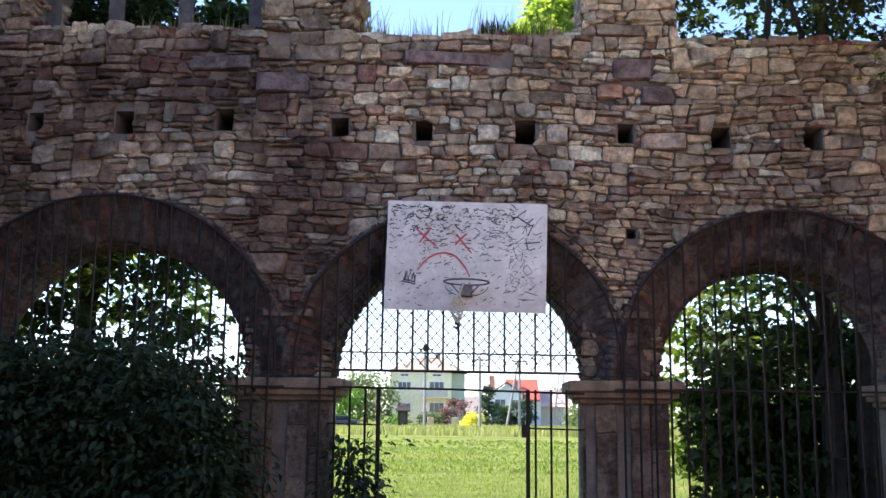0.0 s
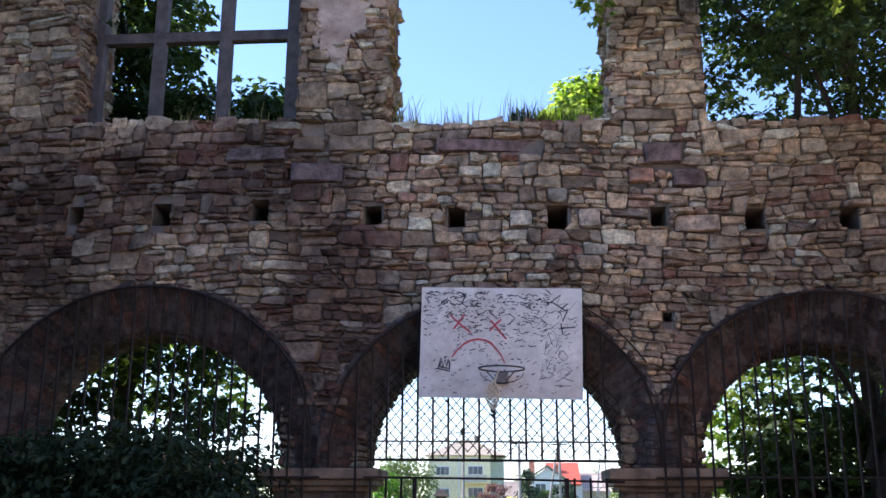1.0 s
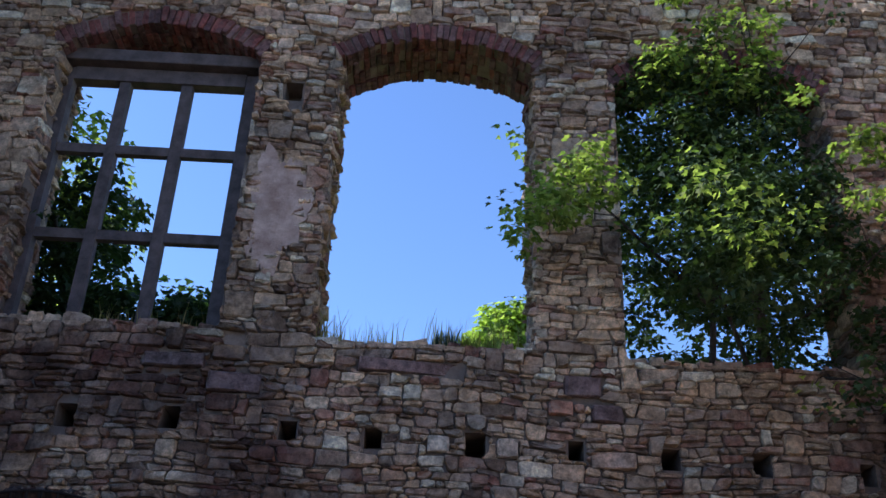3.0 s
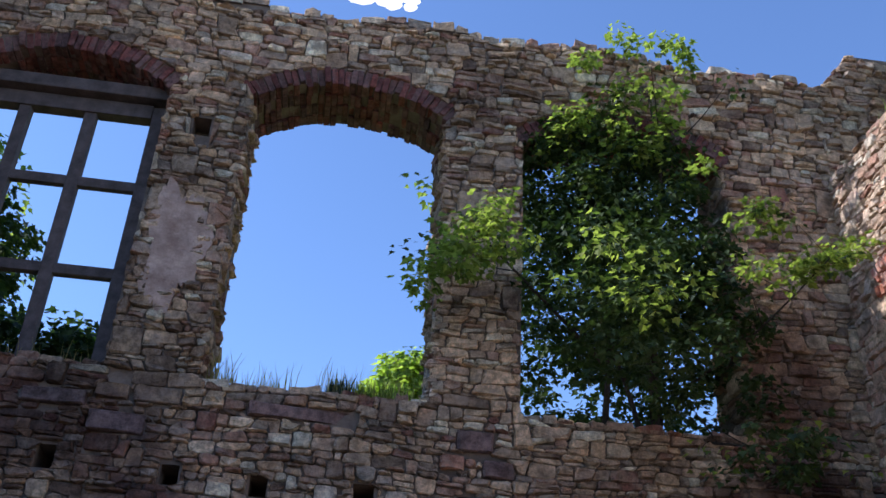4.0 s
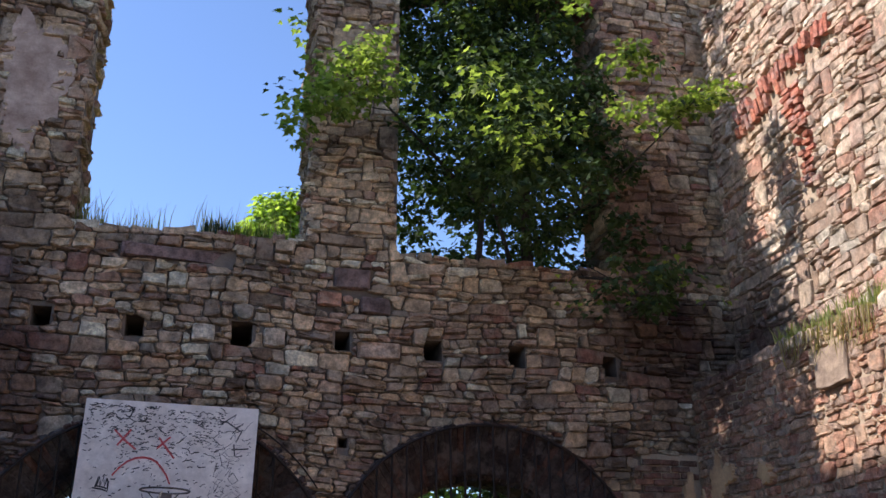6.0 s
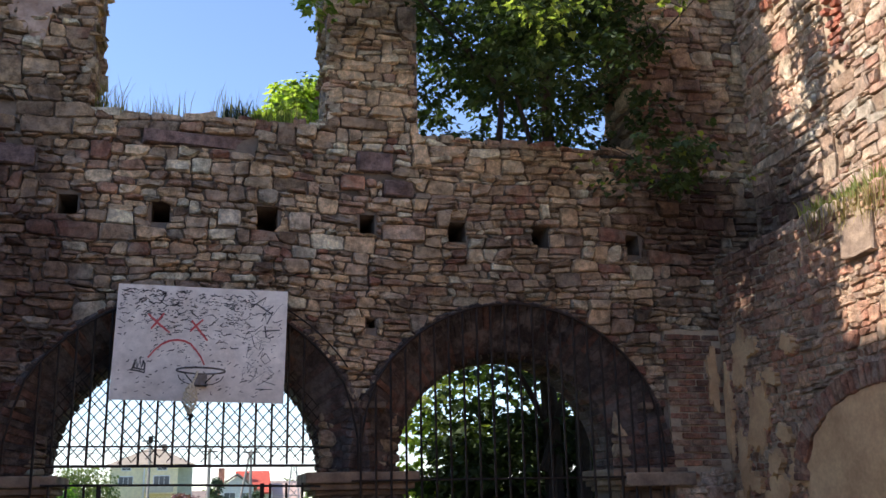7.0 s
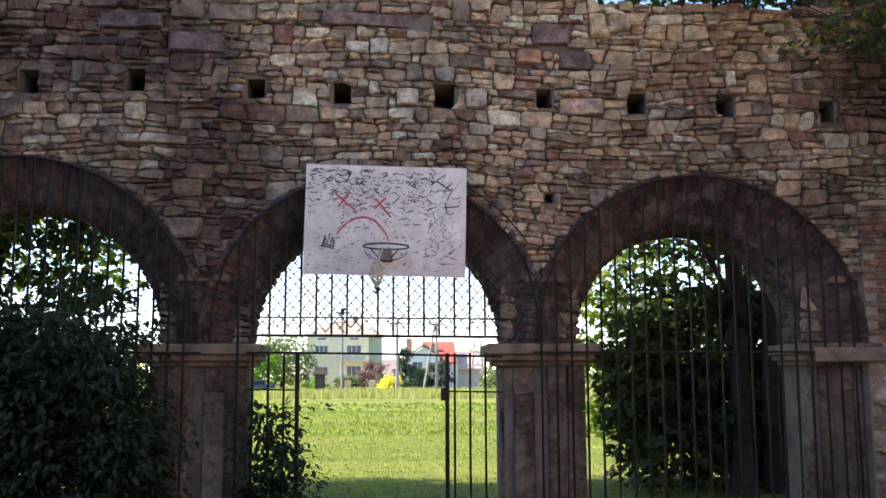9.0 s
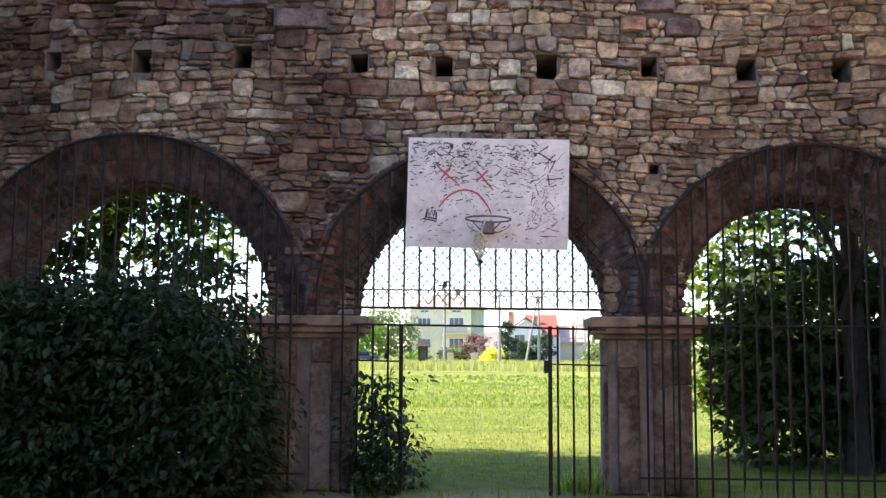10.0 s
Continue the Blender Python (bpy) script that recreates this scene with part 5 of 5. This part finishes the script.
from_lists("red_drawing", V, F, red_ink, panel, "red spray lines: two crosses and an arc")
# hoop with its bracket and a torn net
hoop = part("bracket", boxed(-0.05, 0.08, -0.06, -0.013, -0.46, -0.33, 0.006), plain("grey_metal", (0.25, 0.22, 0.20), (0.15, 0.11, 0.09), 12.0, 0.5, 0.6), board, "grey steel bracket")
hz, hr = -0.338, 0.243
rim_metal = plain("worn_steel", (0.22, 0.19, 0.17), (0.10, 0.07, 0.055), 14.0, 0.5, 0.5)
bm = bmesh.new()
ring = [(0.015 + hr * math.cos(i / 28 * 2 * math.pi), -0.06 - hr - 0.06 + hr * math.sin(i / 28 * 2 * math.pi), hz) for i in range(29)]
tube(bm, ring, 0.010)
rim = part("rim", bm, rim_metal, board, "bare worn steel hoop")
bm = bmesh.new()
tube(bm, [(0.015 + (hr - 0.01) * math.cos(math.pi * i / 12), -0.10, hz - 0.01 - 0.11 * math.sin(math.pi * i / 12)) for i in range(13)], 0.0045)
part("brace", bm, iron, board, "curved wire brace under the hoop")
for x in (-0.15, 0.15):
    bm = bmesh.new()
    rod(bm, (x, -0.16, hz - 0.006), (x * 0.4, -0.05, hz - 0.09), 0.006)
    part("strut", bm, iron, board)
net_mat = plain("frayed_rope", (0.72, 0.62, 0.44), (0.55, 0.46, 0.32), 20.0, 0.9)
bm = bmesh.new()
for i in range(16):
    t = rs.uniform(0, 6.28)
    pts = [(-0.065 + 0.012 * math.cos(t), -0.36, hz - 0.13)]
    for j in range(1, 7):
        pts.append((-0.075 + 0.08 * math.cos(t + j * 1.1) * math.sin(j / 6.5 * 3.0 + 0.2), -0.36 + 0.04 * math.sin(t + j), hz - 0.13 - 0.052 * j))
    tube(bm, pts, 0.006, 4)
for dx in (0.0, 0.012):
    rod(bm, (-0.02 + dx, -0.34, hz), (-0.065 + dx, -0.36, hz - 0.14), 0.0055, n=4)
part("torn_net", bm, net_mat, board, "torn knotted rope net hanging in a bundle")
bm = bmesh.new()
tube(bm, [(-0.09, -0.36, hz - 0.43), (-0.05, -0.36, hz - 0.47), (-0.08, -0.36, hz - 0.50)], 0.024, 6)
part("net_end", bm, iron, board, "dark knotted end of the net")

# ---- wooden window frame in the left opening ----
wf = empty("wooden_window_frame", (-4.12, 0.5, 6.14), "weathered grey wooden window frame without panes, three by three lights", "window frame")
FX0, FX1, FZ0, FZ1 = -5.44, -2.82, 6.14, 10.02
o = Vector((4.12, -0.5, -6.14))


def wood(name, x0, x1, z0, z1, d=0.07):
    bm = boxed(x0, x1, 0.5 - d, 0.5 + d, z0, z1, 0.012)
    for v in bm.verts:
        v.co += Vector((rng.uniform(-1, 1), rng.uniform(-1, 1), rng.uniform(-1, 1))) * 0.006
    bmesh.ops.translate(bm, vec=o, verts=bm.verts)
    return part(name, bm, old_wood, wf)


wood("side_post", FX0 - 0.06, FX0 + 0.10, FZ0, FZ1 + 0.1, 0.09)
wood("side_post", FX1 - 0.08, FX1 + 0.12, FZ0, FZ1 + 0.1, 0.09)
wood("head_beam", FX0 + 0.10, FX1 - 0.08, FZ1 - 0.10, FZ1 + 0.12, 0.10)
for x in (-4.60, -3.72):
    wood("mullion", x - 0.08, x + 0.08, FZ0, FZ1 - 0.10)
for z in (8.80, 7.48):
    wood("transom", FX0 + 0.10, FX1 - 0.08, z - 0.07, z + 0.07, 0.06)
bm = boxed(-5.45, -2.65, 0.25, 0.95, 10.16, 10.36, 0.02)
lintel = part("lintel_beam", bm, old_wood, None, "dark timber lintel over the wooden window frame")
tagged(lintel, category="beam")

# ---- houses beyond the meadow ----
def wall_mat(name, c):
    return plain(name, c, tuple(v * 0.9 for v in c), 0.4, 0.9, 0, 0.1, 0.01, 3.0)


cream, white_w, grey_w = wall_mat("cream_render", (0.86, 0.77, 0.50)), wall_mat("white_render", (0.66, 0.66, 0.66)), wall_mat("dull_render", (0.52, 0.44, 0.36))
roof_pink = plain("faded_roof", (0.34, 0.29, 0.215), (0.28, 0.235, 0.18), 1.5, 0.85)
roof_red = plain("red_tile_roof", (0.52, 0.10, 0.06), (0.42, 0.08, 0.05), 1.5, 0.7)
roof_faded = plain("faded_orange_roof", (0.40, 0.20, 0.14), (0.33, 0.17, 0.12), 1.5, 0.85)
roof_grey = plain("grey_roof", (0.30, 0.24, 0.20), (0.22, 0.18, 0.15), 1.5, 0.85)
frame_w = plain("white_window_frame", (0.75, 0.75, 0.74), (0.68, 0.68, 0.67), 2.0, 0.5)
gm, gns, gls, gbs = nodes("window_glass")
gbs.inputs["Base Color"].default_value, gbs.inputs["Roughness"].default_value = (0.10, 0.11, 0.12, 1), 0.12


def window(parent, x, z, w, h, y, panes=2, o=(0, 0, 0)):
    fr = part("window", boxed(x - w / 2 - o[0], x + w / 2 - o[0], y - 0.06 - o[1], y + 0.06 - o[1], z - h / 2, z + h / 2), frame_w, parent)
    pw = (w - 0.14) / panes - 0.05
    for i in range(panes):
        cx = x - w / 2 + 0.07 + (i + 0.5) * (w - 0.14) / panes
        part("pane", boxed(cx - pw / 2 - o[0], cx + pw / 2 - o[0], y - 0.075 - o[1], y - 0.05 - o[1], z - h / 2 + 0.09, z + h / 2 - 0.09), gm, fr)
    return fr


def hip_roof(x0, x1, y0, y1, z, top, inset):
    bm = bmesh.new()
    c = [bm.verts.new(p) for p in ((x0, y0, z), (x1, y0, z), (x1, y1, z), (x0, y1, z), (x0 + inset, (y0 + y1) / 2, top), (x1 - inset, (y0 + y1) / 2, top))]
    for f in ((0, 1, 5, 4), (2, 3, 4, 5), (1, 2, 5), (3, 0, 4), (3, 2, 1, 0)):
        bm.faces.new([c[i] for i in f])
    return bm


def gable_roof(x0, x1, y0, y1, z, top, along="x", t=0.25):
    bm = bmesh.new()
    if along == "x":
        m = (y0 + y1) / 2
        prof = [(y0, z), (m, top), (y1, z), (y1, z - t), (m, top - t), (y0, z - t)]
        a, b = [bm.verts.new((x0, p, q)) for p, q in prof], [bm.verts.new((x1, p, q)) for p, q in prof]
    else:
        m = (x0 + x1) / 2
        prof = [(x0, z), (m, top), (x1, z), (x1, z - t), (m, top - t), (x0, z - t)]
        a, b = [bm.verts.new((p, y0, q)) for p, q in prof], [bm.verts.new((p, y1, q)) for p, q in prof]
    bm.faces.new(a)
    bm.faces.new(list(reversed(b)))
    for i in range(6):
        bm.faces.new((a[i], b[i], b[(i + 1) % 6], a[(i + 1) % 6]))
    bmesh.ops.recalc_face_normals(bm, faces=bm.faces[:])
    return bm


def gable_block(x0, x1, y0, y1, z, top):
    """A wall block that runs up into a gable."""
    bm = bmesh.new()
    prof = [(x0, 0), (x1, 0), (x1, z), ((x0 + x1) / 2, top), (x0, z)]
    a, b = [bm.verts.new((p, y0, q)) for p, q in prof], [bm.verts.new((p, y1, q)) for p, q in prof]
    bm.faces.new(a)
    bm.faces.new(list(reversed(b)))
    for i in range(5):
        bm.faces.new((a[i], b[i], b[(i + 1) % 5], a[(i + 1) % 5]))
    bmesh.ops.recalc_face_normals(bm, faces=bm.faces[:])
    return bm


h1 = empty("apartment_house", (-6.5, 114, 0), "three-storey cream rendered house with a hipped roof and balconies", "house")
O = Vector((6.5, -114, 0))
def put1(name, bm, mat, label="", parent=None):
    bmesh.ops.translate(bm, vec=O, verts=bm.verts)
    return part(name, bm, mat, parent or h1, label)
put1("wall", boxed(-10.5, -2.9, 110, 119, 0, 6.9), cream)
put1("side_wing", boxed(-2.9, -1.3, 111.5, 119, 0, 6.7), wall_mat("pale_green_render", (0.50, 0.54, 0.45)))
roof = put1("roof", hip_roof(-10.9, -1.0, 109.5, 119.5, 6.9, 9.0, 4.2), roof_pink, "faded tan hipped roof")
put1("chimney", boxed(-5.0, -4.4, 113.6, 114.4, 8.3, 9.5), roof_grey, "", roof)
for x, z, w, h in ((-8.7, 6.4, 1.1, 0.4), (-4.7, 6.4, 1.2, 0.4), (-8.7, 5.05, 1.7, 1.1), (-4.7, 5.1, 1.9, 1.1), (-8.7, 2.4, 1.7, 1.2), (-4.7, 2.3, 1.9, 1.6)):
    window(h1, x, z, w, h, 109.98, 3 if w > 1.5 else 2, (-6.5, 114, 0))
for z in (3.55, 0.85):
    bal = put1("balcony", boxed(-6.4, -3.3, 108.9, 110, z, z + 0.15), cream)
    put1("balcony_rail", boxed(-6.4, -3.3, 108.85, 108.95, z + 0.15, z + 1.0), wall_mat("balcony_panel", (0.58, 0.52, 0.40)), "", bal)
put1("downpipe", boxed(-6.75, -6.6, 109.8, 110, 0, 6.9), frame_w)

h2 = empty("red_roofed_house", (4.5, 145, 0), "white house with a bright red tiled roof and brick chimney", "house")
O2 = Vector((-4.5, -145, 0))
def put2(name, bm, mat, label="", parent=None):
    bmesh.ops.translate(bm, vec=O2, verts=bm.verts)
    return part(name, bm, mat, parent or h2, label)
put2("wall", boxed(2.6, 10.2, 140, 150, 0, 4.2), white_w)
rf = put2("roof", gable_roof(4.9, 10.0, 139.2, 150.8, 4.0, 7.3, "x"), roof_red, "bright red tiled roof")
put2("chimney", boxed(2.3, 3.2, 143, 144, 3.5, 7.7), brick_mass, "red brick chimney", rf)
put2("chimney", boxed(6.2, 6.9, 142, 142.8, 5.0, 6.9), brick_mass, "short red brick chimney", rf)
g = put2("gable", gable_block(2.5, 7.3, 137.6, 141, 4.7, 6.35), white_w)
put2("gable_roof", gable_roof(2.0, 7.8, 137.2, 143, 4.75, 6.75, "y"), roof_grey, "", g)
window(h2, 3.9, 3.0, 1.7, 2.1, 137.58, 2, (4.5, 145, 0))
window(h2, 6.2, 3.4, 1.2, 1.2, 137.58, 2, (4.5, 145, 0))
put2("annex", boxed(10.2, 14.0, 141, 148, 0, 3.6), grey_w)
put2("annex_roof", gable_roof(9.9, 14.5, 140.2, 149, 3.0, 5.4, "x"), plain("pale_tile_roof", (0.50, 0.36, 0.29), (0.42, 0.30, 0.25), 1.5, 0.85))
h3 = empty("small_barn", (-2.2, 150, 0), "low barn with a pale sloping roof", "barn")
part("wall", boxed(-1.5, 2.4, 0, 6, 0, 2.2), grey_w, h3)
part("roof", gable_roof(-2.2, 3.2, -0.6, 6.6, 2.0, 4.6, "x"), roof_grey, h3)
h4 = empty("far_house", (13.5, 165, 0), "dull brick house behind the meadow", "house")
part("wall", boxed(-1.6, 3.0, 0, 7, 0, 4.5), grey_w, h4)
part("roof", gable_roof(-2.0, 3.4, -0.5, 7.5, 4.3, 6.4, "x"), roof_grey, h4)
window(h4, 0.4, 3.0, 1.0, 1.3, -0.02, 2)
h5 = empty("hidden_house", (-48, 130, 0), "white house with an orange roof among the leaves", "house")
part("wall", boxed(-6, 6, 0, 9, 0, 5.0), white_w, h5)
part("roof", gable_roof(-6.6, 6.6, -0.6, 9.6, 4.8, 8.0, "x"), roof_faded, h5)

# wooden wayside shrine
sh = empty("wooden_shrine", (-7.4, 90, 0), "dark wooden wayside shrine with a pitched roof", "shrine")
for x in (-0.45, 0.45):
    part("post", boxed(x - 0.11, x + 0.11, -0.12, 0.12, 0, 2.05), bark, sh)
part("back_panel", boxed(-0.34, 0.34, 0.0, 0.12, 0.75, 2.0), old_wood, sh)
part("base", boxed(-0.5, 0.5, -0.3, 0.3, 0, 0.75), bark, sh)
part("roof", hip_roof(-0.9, 0.9, -0.85, 0.85, 2.0, 2.72, 0.62), bark, sh)
sh.scale = (0.9, 0.9, 0.98)
for x in (-4.9, -2.2):
    gp = part("gate_pillar", boxed(x - 0.35, x + 0.35, 98, 98.7, 0, 1.3, 0.05), wall_mat("sand_pillar", (0.55, 0.42, 0.24)), None, "sandy stone gate pillar before the house")
    tagged(gp, category="pillar", group="gate pillars")

# poles
def pole(x, y, h, r, label, arms=True, lean=0.0):
    p = empty("power_pole", (x, y, 0), label, "pole")
    bm = bmesh.new()
    rod(bm, (0, 0, 0), (lean, 0, h), r * 1.3, r, 8)
    part("shaft", bm, plain("concrete_pole", (0.27, 0.25, 0.23), (0.20, 0.19, 0.18), 2.0), p)
    if arms:
        part("crossarm", boxed(lean - 0.8, lean + 0.8, -0.06, 0.06, h - 0.35, h - 0.22), iron, p)
    return p


pole(-5.27, 92, 8.7, 0.12, "slender pole with antennas before the house")
part("antenna_array", boxed(-0.22, 0.22, -0.15, 0.15, 8.2, 8.9, 0.05), iron, bpy.data.objects["power_pole"], "dark antenna cluster")
pole(0.52, 90, 7.5, 0.14, "wooden power pole beside the yellow bush")
pole(4.6, 90, 7.4, 0.12, "braced concrete power pole", True)
pole(3.2, 90.2, 7.2, 0.10, "leaning brace of the power pole", False, 1.3)
tw = empty("lattice_pylon", (10.2, 105, 0), "small steel lattice pylon", "pylon")
bm = bmesh.new()
for sx in (-1, 1):
    for sy in (-1, 1):
        rod(bm, (sx * 0.9, sy * 0.9, 0), (sx * 0.25, sy * 0.25, 6.6), 0.06, n=4)
for i in range(5):
    f0, f1 = 0.9 - 0.13 * i, 0.9 - 0.13 * (i + 1)
    for sx in (-1, 1):
        rod(bm, (-sx * f0, -f0, 1.3 * i), (sx * f1, -f1, 1.3 * (i + 1)), 0.04, n=4)
part("lattice", bm, plain("galvanised_steel", (0.35, 0.35, 0.35), (0.25, 0.25, 0.25), 3.0, 0.5, 0.5), tw)
wires = empty("overhead_wires", (0, 90, 0), "thin overhead wires between the poles", "wire")
for z0 in (7.1, 7.4):
    bm = bmesh.new()
    tube(bm, [(-30 + 4 * i, 0, z0 + 0.6 * ((i % 8 - 4) / 4) ** 2) for i in range(16)], 0.02, 4)
    part("wire", bm, iron, wires)

# a small white cloud above the wall's top
cm, cns, cls, cbs = nodes("cloud_white_glow")
cbs.inputs["Base Color"].default_value, cbs.inputs["Roughness"].default_value = (0.3, 0.3, 0.3, 1), 1.0
# a glow over the grey base replaces daylight on the cloud
cbs.inputs["Emission Color"].default_value, cbs.inputs["Emission Strength"].default_value = (1.0, 0.97, 0.95, 1), 0.8
bm = bmesh.new()
rc = random.Random(5)
for i in range(26):
    t = rc.uniform(-1, 1)
    r = rc.uniform(10, 24) * (1.1 - abs(t) * 0.6)
    m = Matrix.Translation((t * 80, rc.uniform(-20, 20), rc.uniform(-6, 14) * (1 - abs(t)))) @ Matrix.Diagonal((1.3, 1.0, 0.6, 1.0))
    bmesh.ops.create_icosphere(bm, subdivisions=3, radius=r, matrix=m)
for v in bm.verts:
    v.co += v.co.normalized() * 5.0 * noise.noise(v.co * 0.06) + Vector((0, 0, 2.5 * noise.noise(v.co * 0.2)))
for fc in bm.faces:
    fc.smooth = True
cloud_ob = part("cloud", bm, cm, None, "small white fair-weather cloud in the blue sky", "structure")
tagged(cloud_ob, category="cloud")
cloud_ob.location = (-3, 800, 786)
cloud_ob.scale = (0.55, 0.55, 0.55)

# parked car far off
car = empty("parked_car", (-14.3, 92, 0), "dark blue parked car at the meadow's edge", "car")
carpaint = plain("dark_car_paint", (0.03, 0.05, 0.09), (0.025, 0.04, 0.07), 1.0, 0.25, 0.2)
bm = boxed(-2.1, 2.1, -0.85, 0.85, 0.35, 0.95, 0.12)
part("body", bm, carpaint, car)
part("cabin", boxed(-1.2, 1.1, -0.75, 0.75, 0.93, 1.4, 0.2), plain("dark_car_glass", (0.015, 0.018, 0.02), (0.01, 0.012, 0.014), 1.0, 0.35), car)
for x in (-1.3, 1.3):
    bm = bmesh.new()
    rod(bm, (x, -0.9, 0.33), (x, 0.9, 0.33), 0.33, n=14)
    part("wheel", bm, iron, car)

# bushes and far trees
def bush(name, x, y, w, h, mat, label, n=30, size=0.35, cat="bush", taper=0.0):
    b = empty(name, (x, y, 0), label, cat)
    V, F = [], []
    for _ in range(n):
        t, r = rng.uniform(0, 6.28), math.sqrt(rng.random())
        zz = rng.uniform(0.1, 1.0)
        k = math.sqrt(max(0.05, 1 - (zz - 0.35) ** 2 * 1.6)) * (1 - taper * zz)
        leaves(V, F, (w / 2 * r * k * math.cos(t), w / 2 * r * k * math.sin(t), h * zz), 0.16 * w * (1 - 0.6 * taper * zz), 34, size, "oval", 0.8)
    bm = bmesh.new()
    rod(bm, (0, 0, 0), (0.1, 0, h * 0.5), 0.05 * w, 0.02 * w)
    part("trunk", bm, bark, b)
    from_lists("crown", V, F, mat, b)
    return b


bush("yellow_bush", -0.2, 92, 2.5, 1.7, leaf_yellow, "bright yellow flowering bush", 40, 0.3)
bush("purple_bush", -2.2, 104, 3.6, 3.2, leaf_purple, "purple-leaved bush beside the house", 34)
bush("garden_bush", -5.2, 103, 3.4, 1.9, leaf_far, "pale green garden bush before the house", 30)
bush("garden_bush", -8.6, 100, 2.6, 1.5, leaf_bright, "green garden bush before the house", 24)
bush("spruce", 1.6, 110, 4.0, 5.2, leaf_spruce, "dark green spruce between the houses", 70, 0.3, "tree", 0.75)
bush("garden_tree", 3.9, 118, 3.6, 2.7, leaf_far, "rounded green garden tree", 44, 0.4, "tree")
bush("garden_tree", 6.3, 116, 2.9, 3.7, leaf_spruce, "dark green garden tree", 50, 0.4, "tree")
bush("garden_tree", -12.8, 104, 7.0, 6.2, leaf_far, "pale green tree at the meadow's edge", 80, 0.45, "tree")
bush("garden_tree", -16.0, 100, 6.0, 4.6, leaf_bright, "green tree at the meadow's edge", 70, 0.45, "tree")
bush("garden_tree", 12.0, 98, 4.2, 2.2, leaf_far, "pale green shrub beside the pylon", 40, 0.4, "tree")
bush("garden_tree", 11.0, 150, 6.0, 4.5, leaf_bright, "green tree behind the annex", 40, 0.5, "tree")
bush("garden_tree", 20.0, 120, 8.0, 6.5, leaf_far, "pale tree at the meadow's edge", 60, 0.5, "tree")
bush("garden_tree", -24.0, 110, 10.0, 7.5, leaf_far, "broad pale tree at the meadow's edge", 70, 0.6, "tree")
V, F = [], []
for i in range(150):
    leaves(V, F, (rng.uniform(-140, 150), rng.uniform(190, 230), rng.uniform(1, 6)), 5.0, 40, 1.6, "oval", 0.6)
wood_far = from_lists("far_woods", V, F, leaf_far, None, "hazy green woods on the horizon", "stuff")
tagged(wood_far, category="woods")

# ---- the pieces of walls and arches, last ----
for mine, wall, mat, name in LATER:
    for v, f, c in mine:
        from_lists(name, v, f, mat, wall)
for parent, me, m in BRICKS:
    b = new("brick", me)
    b.parent = parent
    b.matrix_basis = m
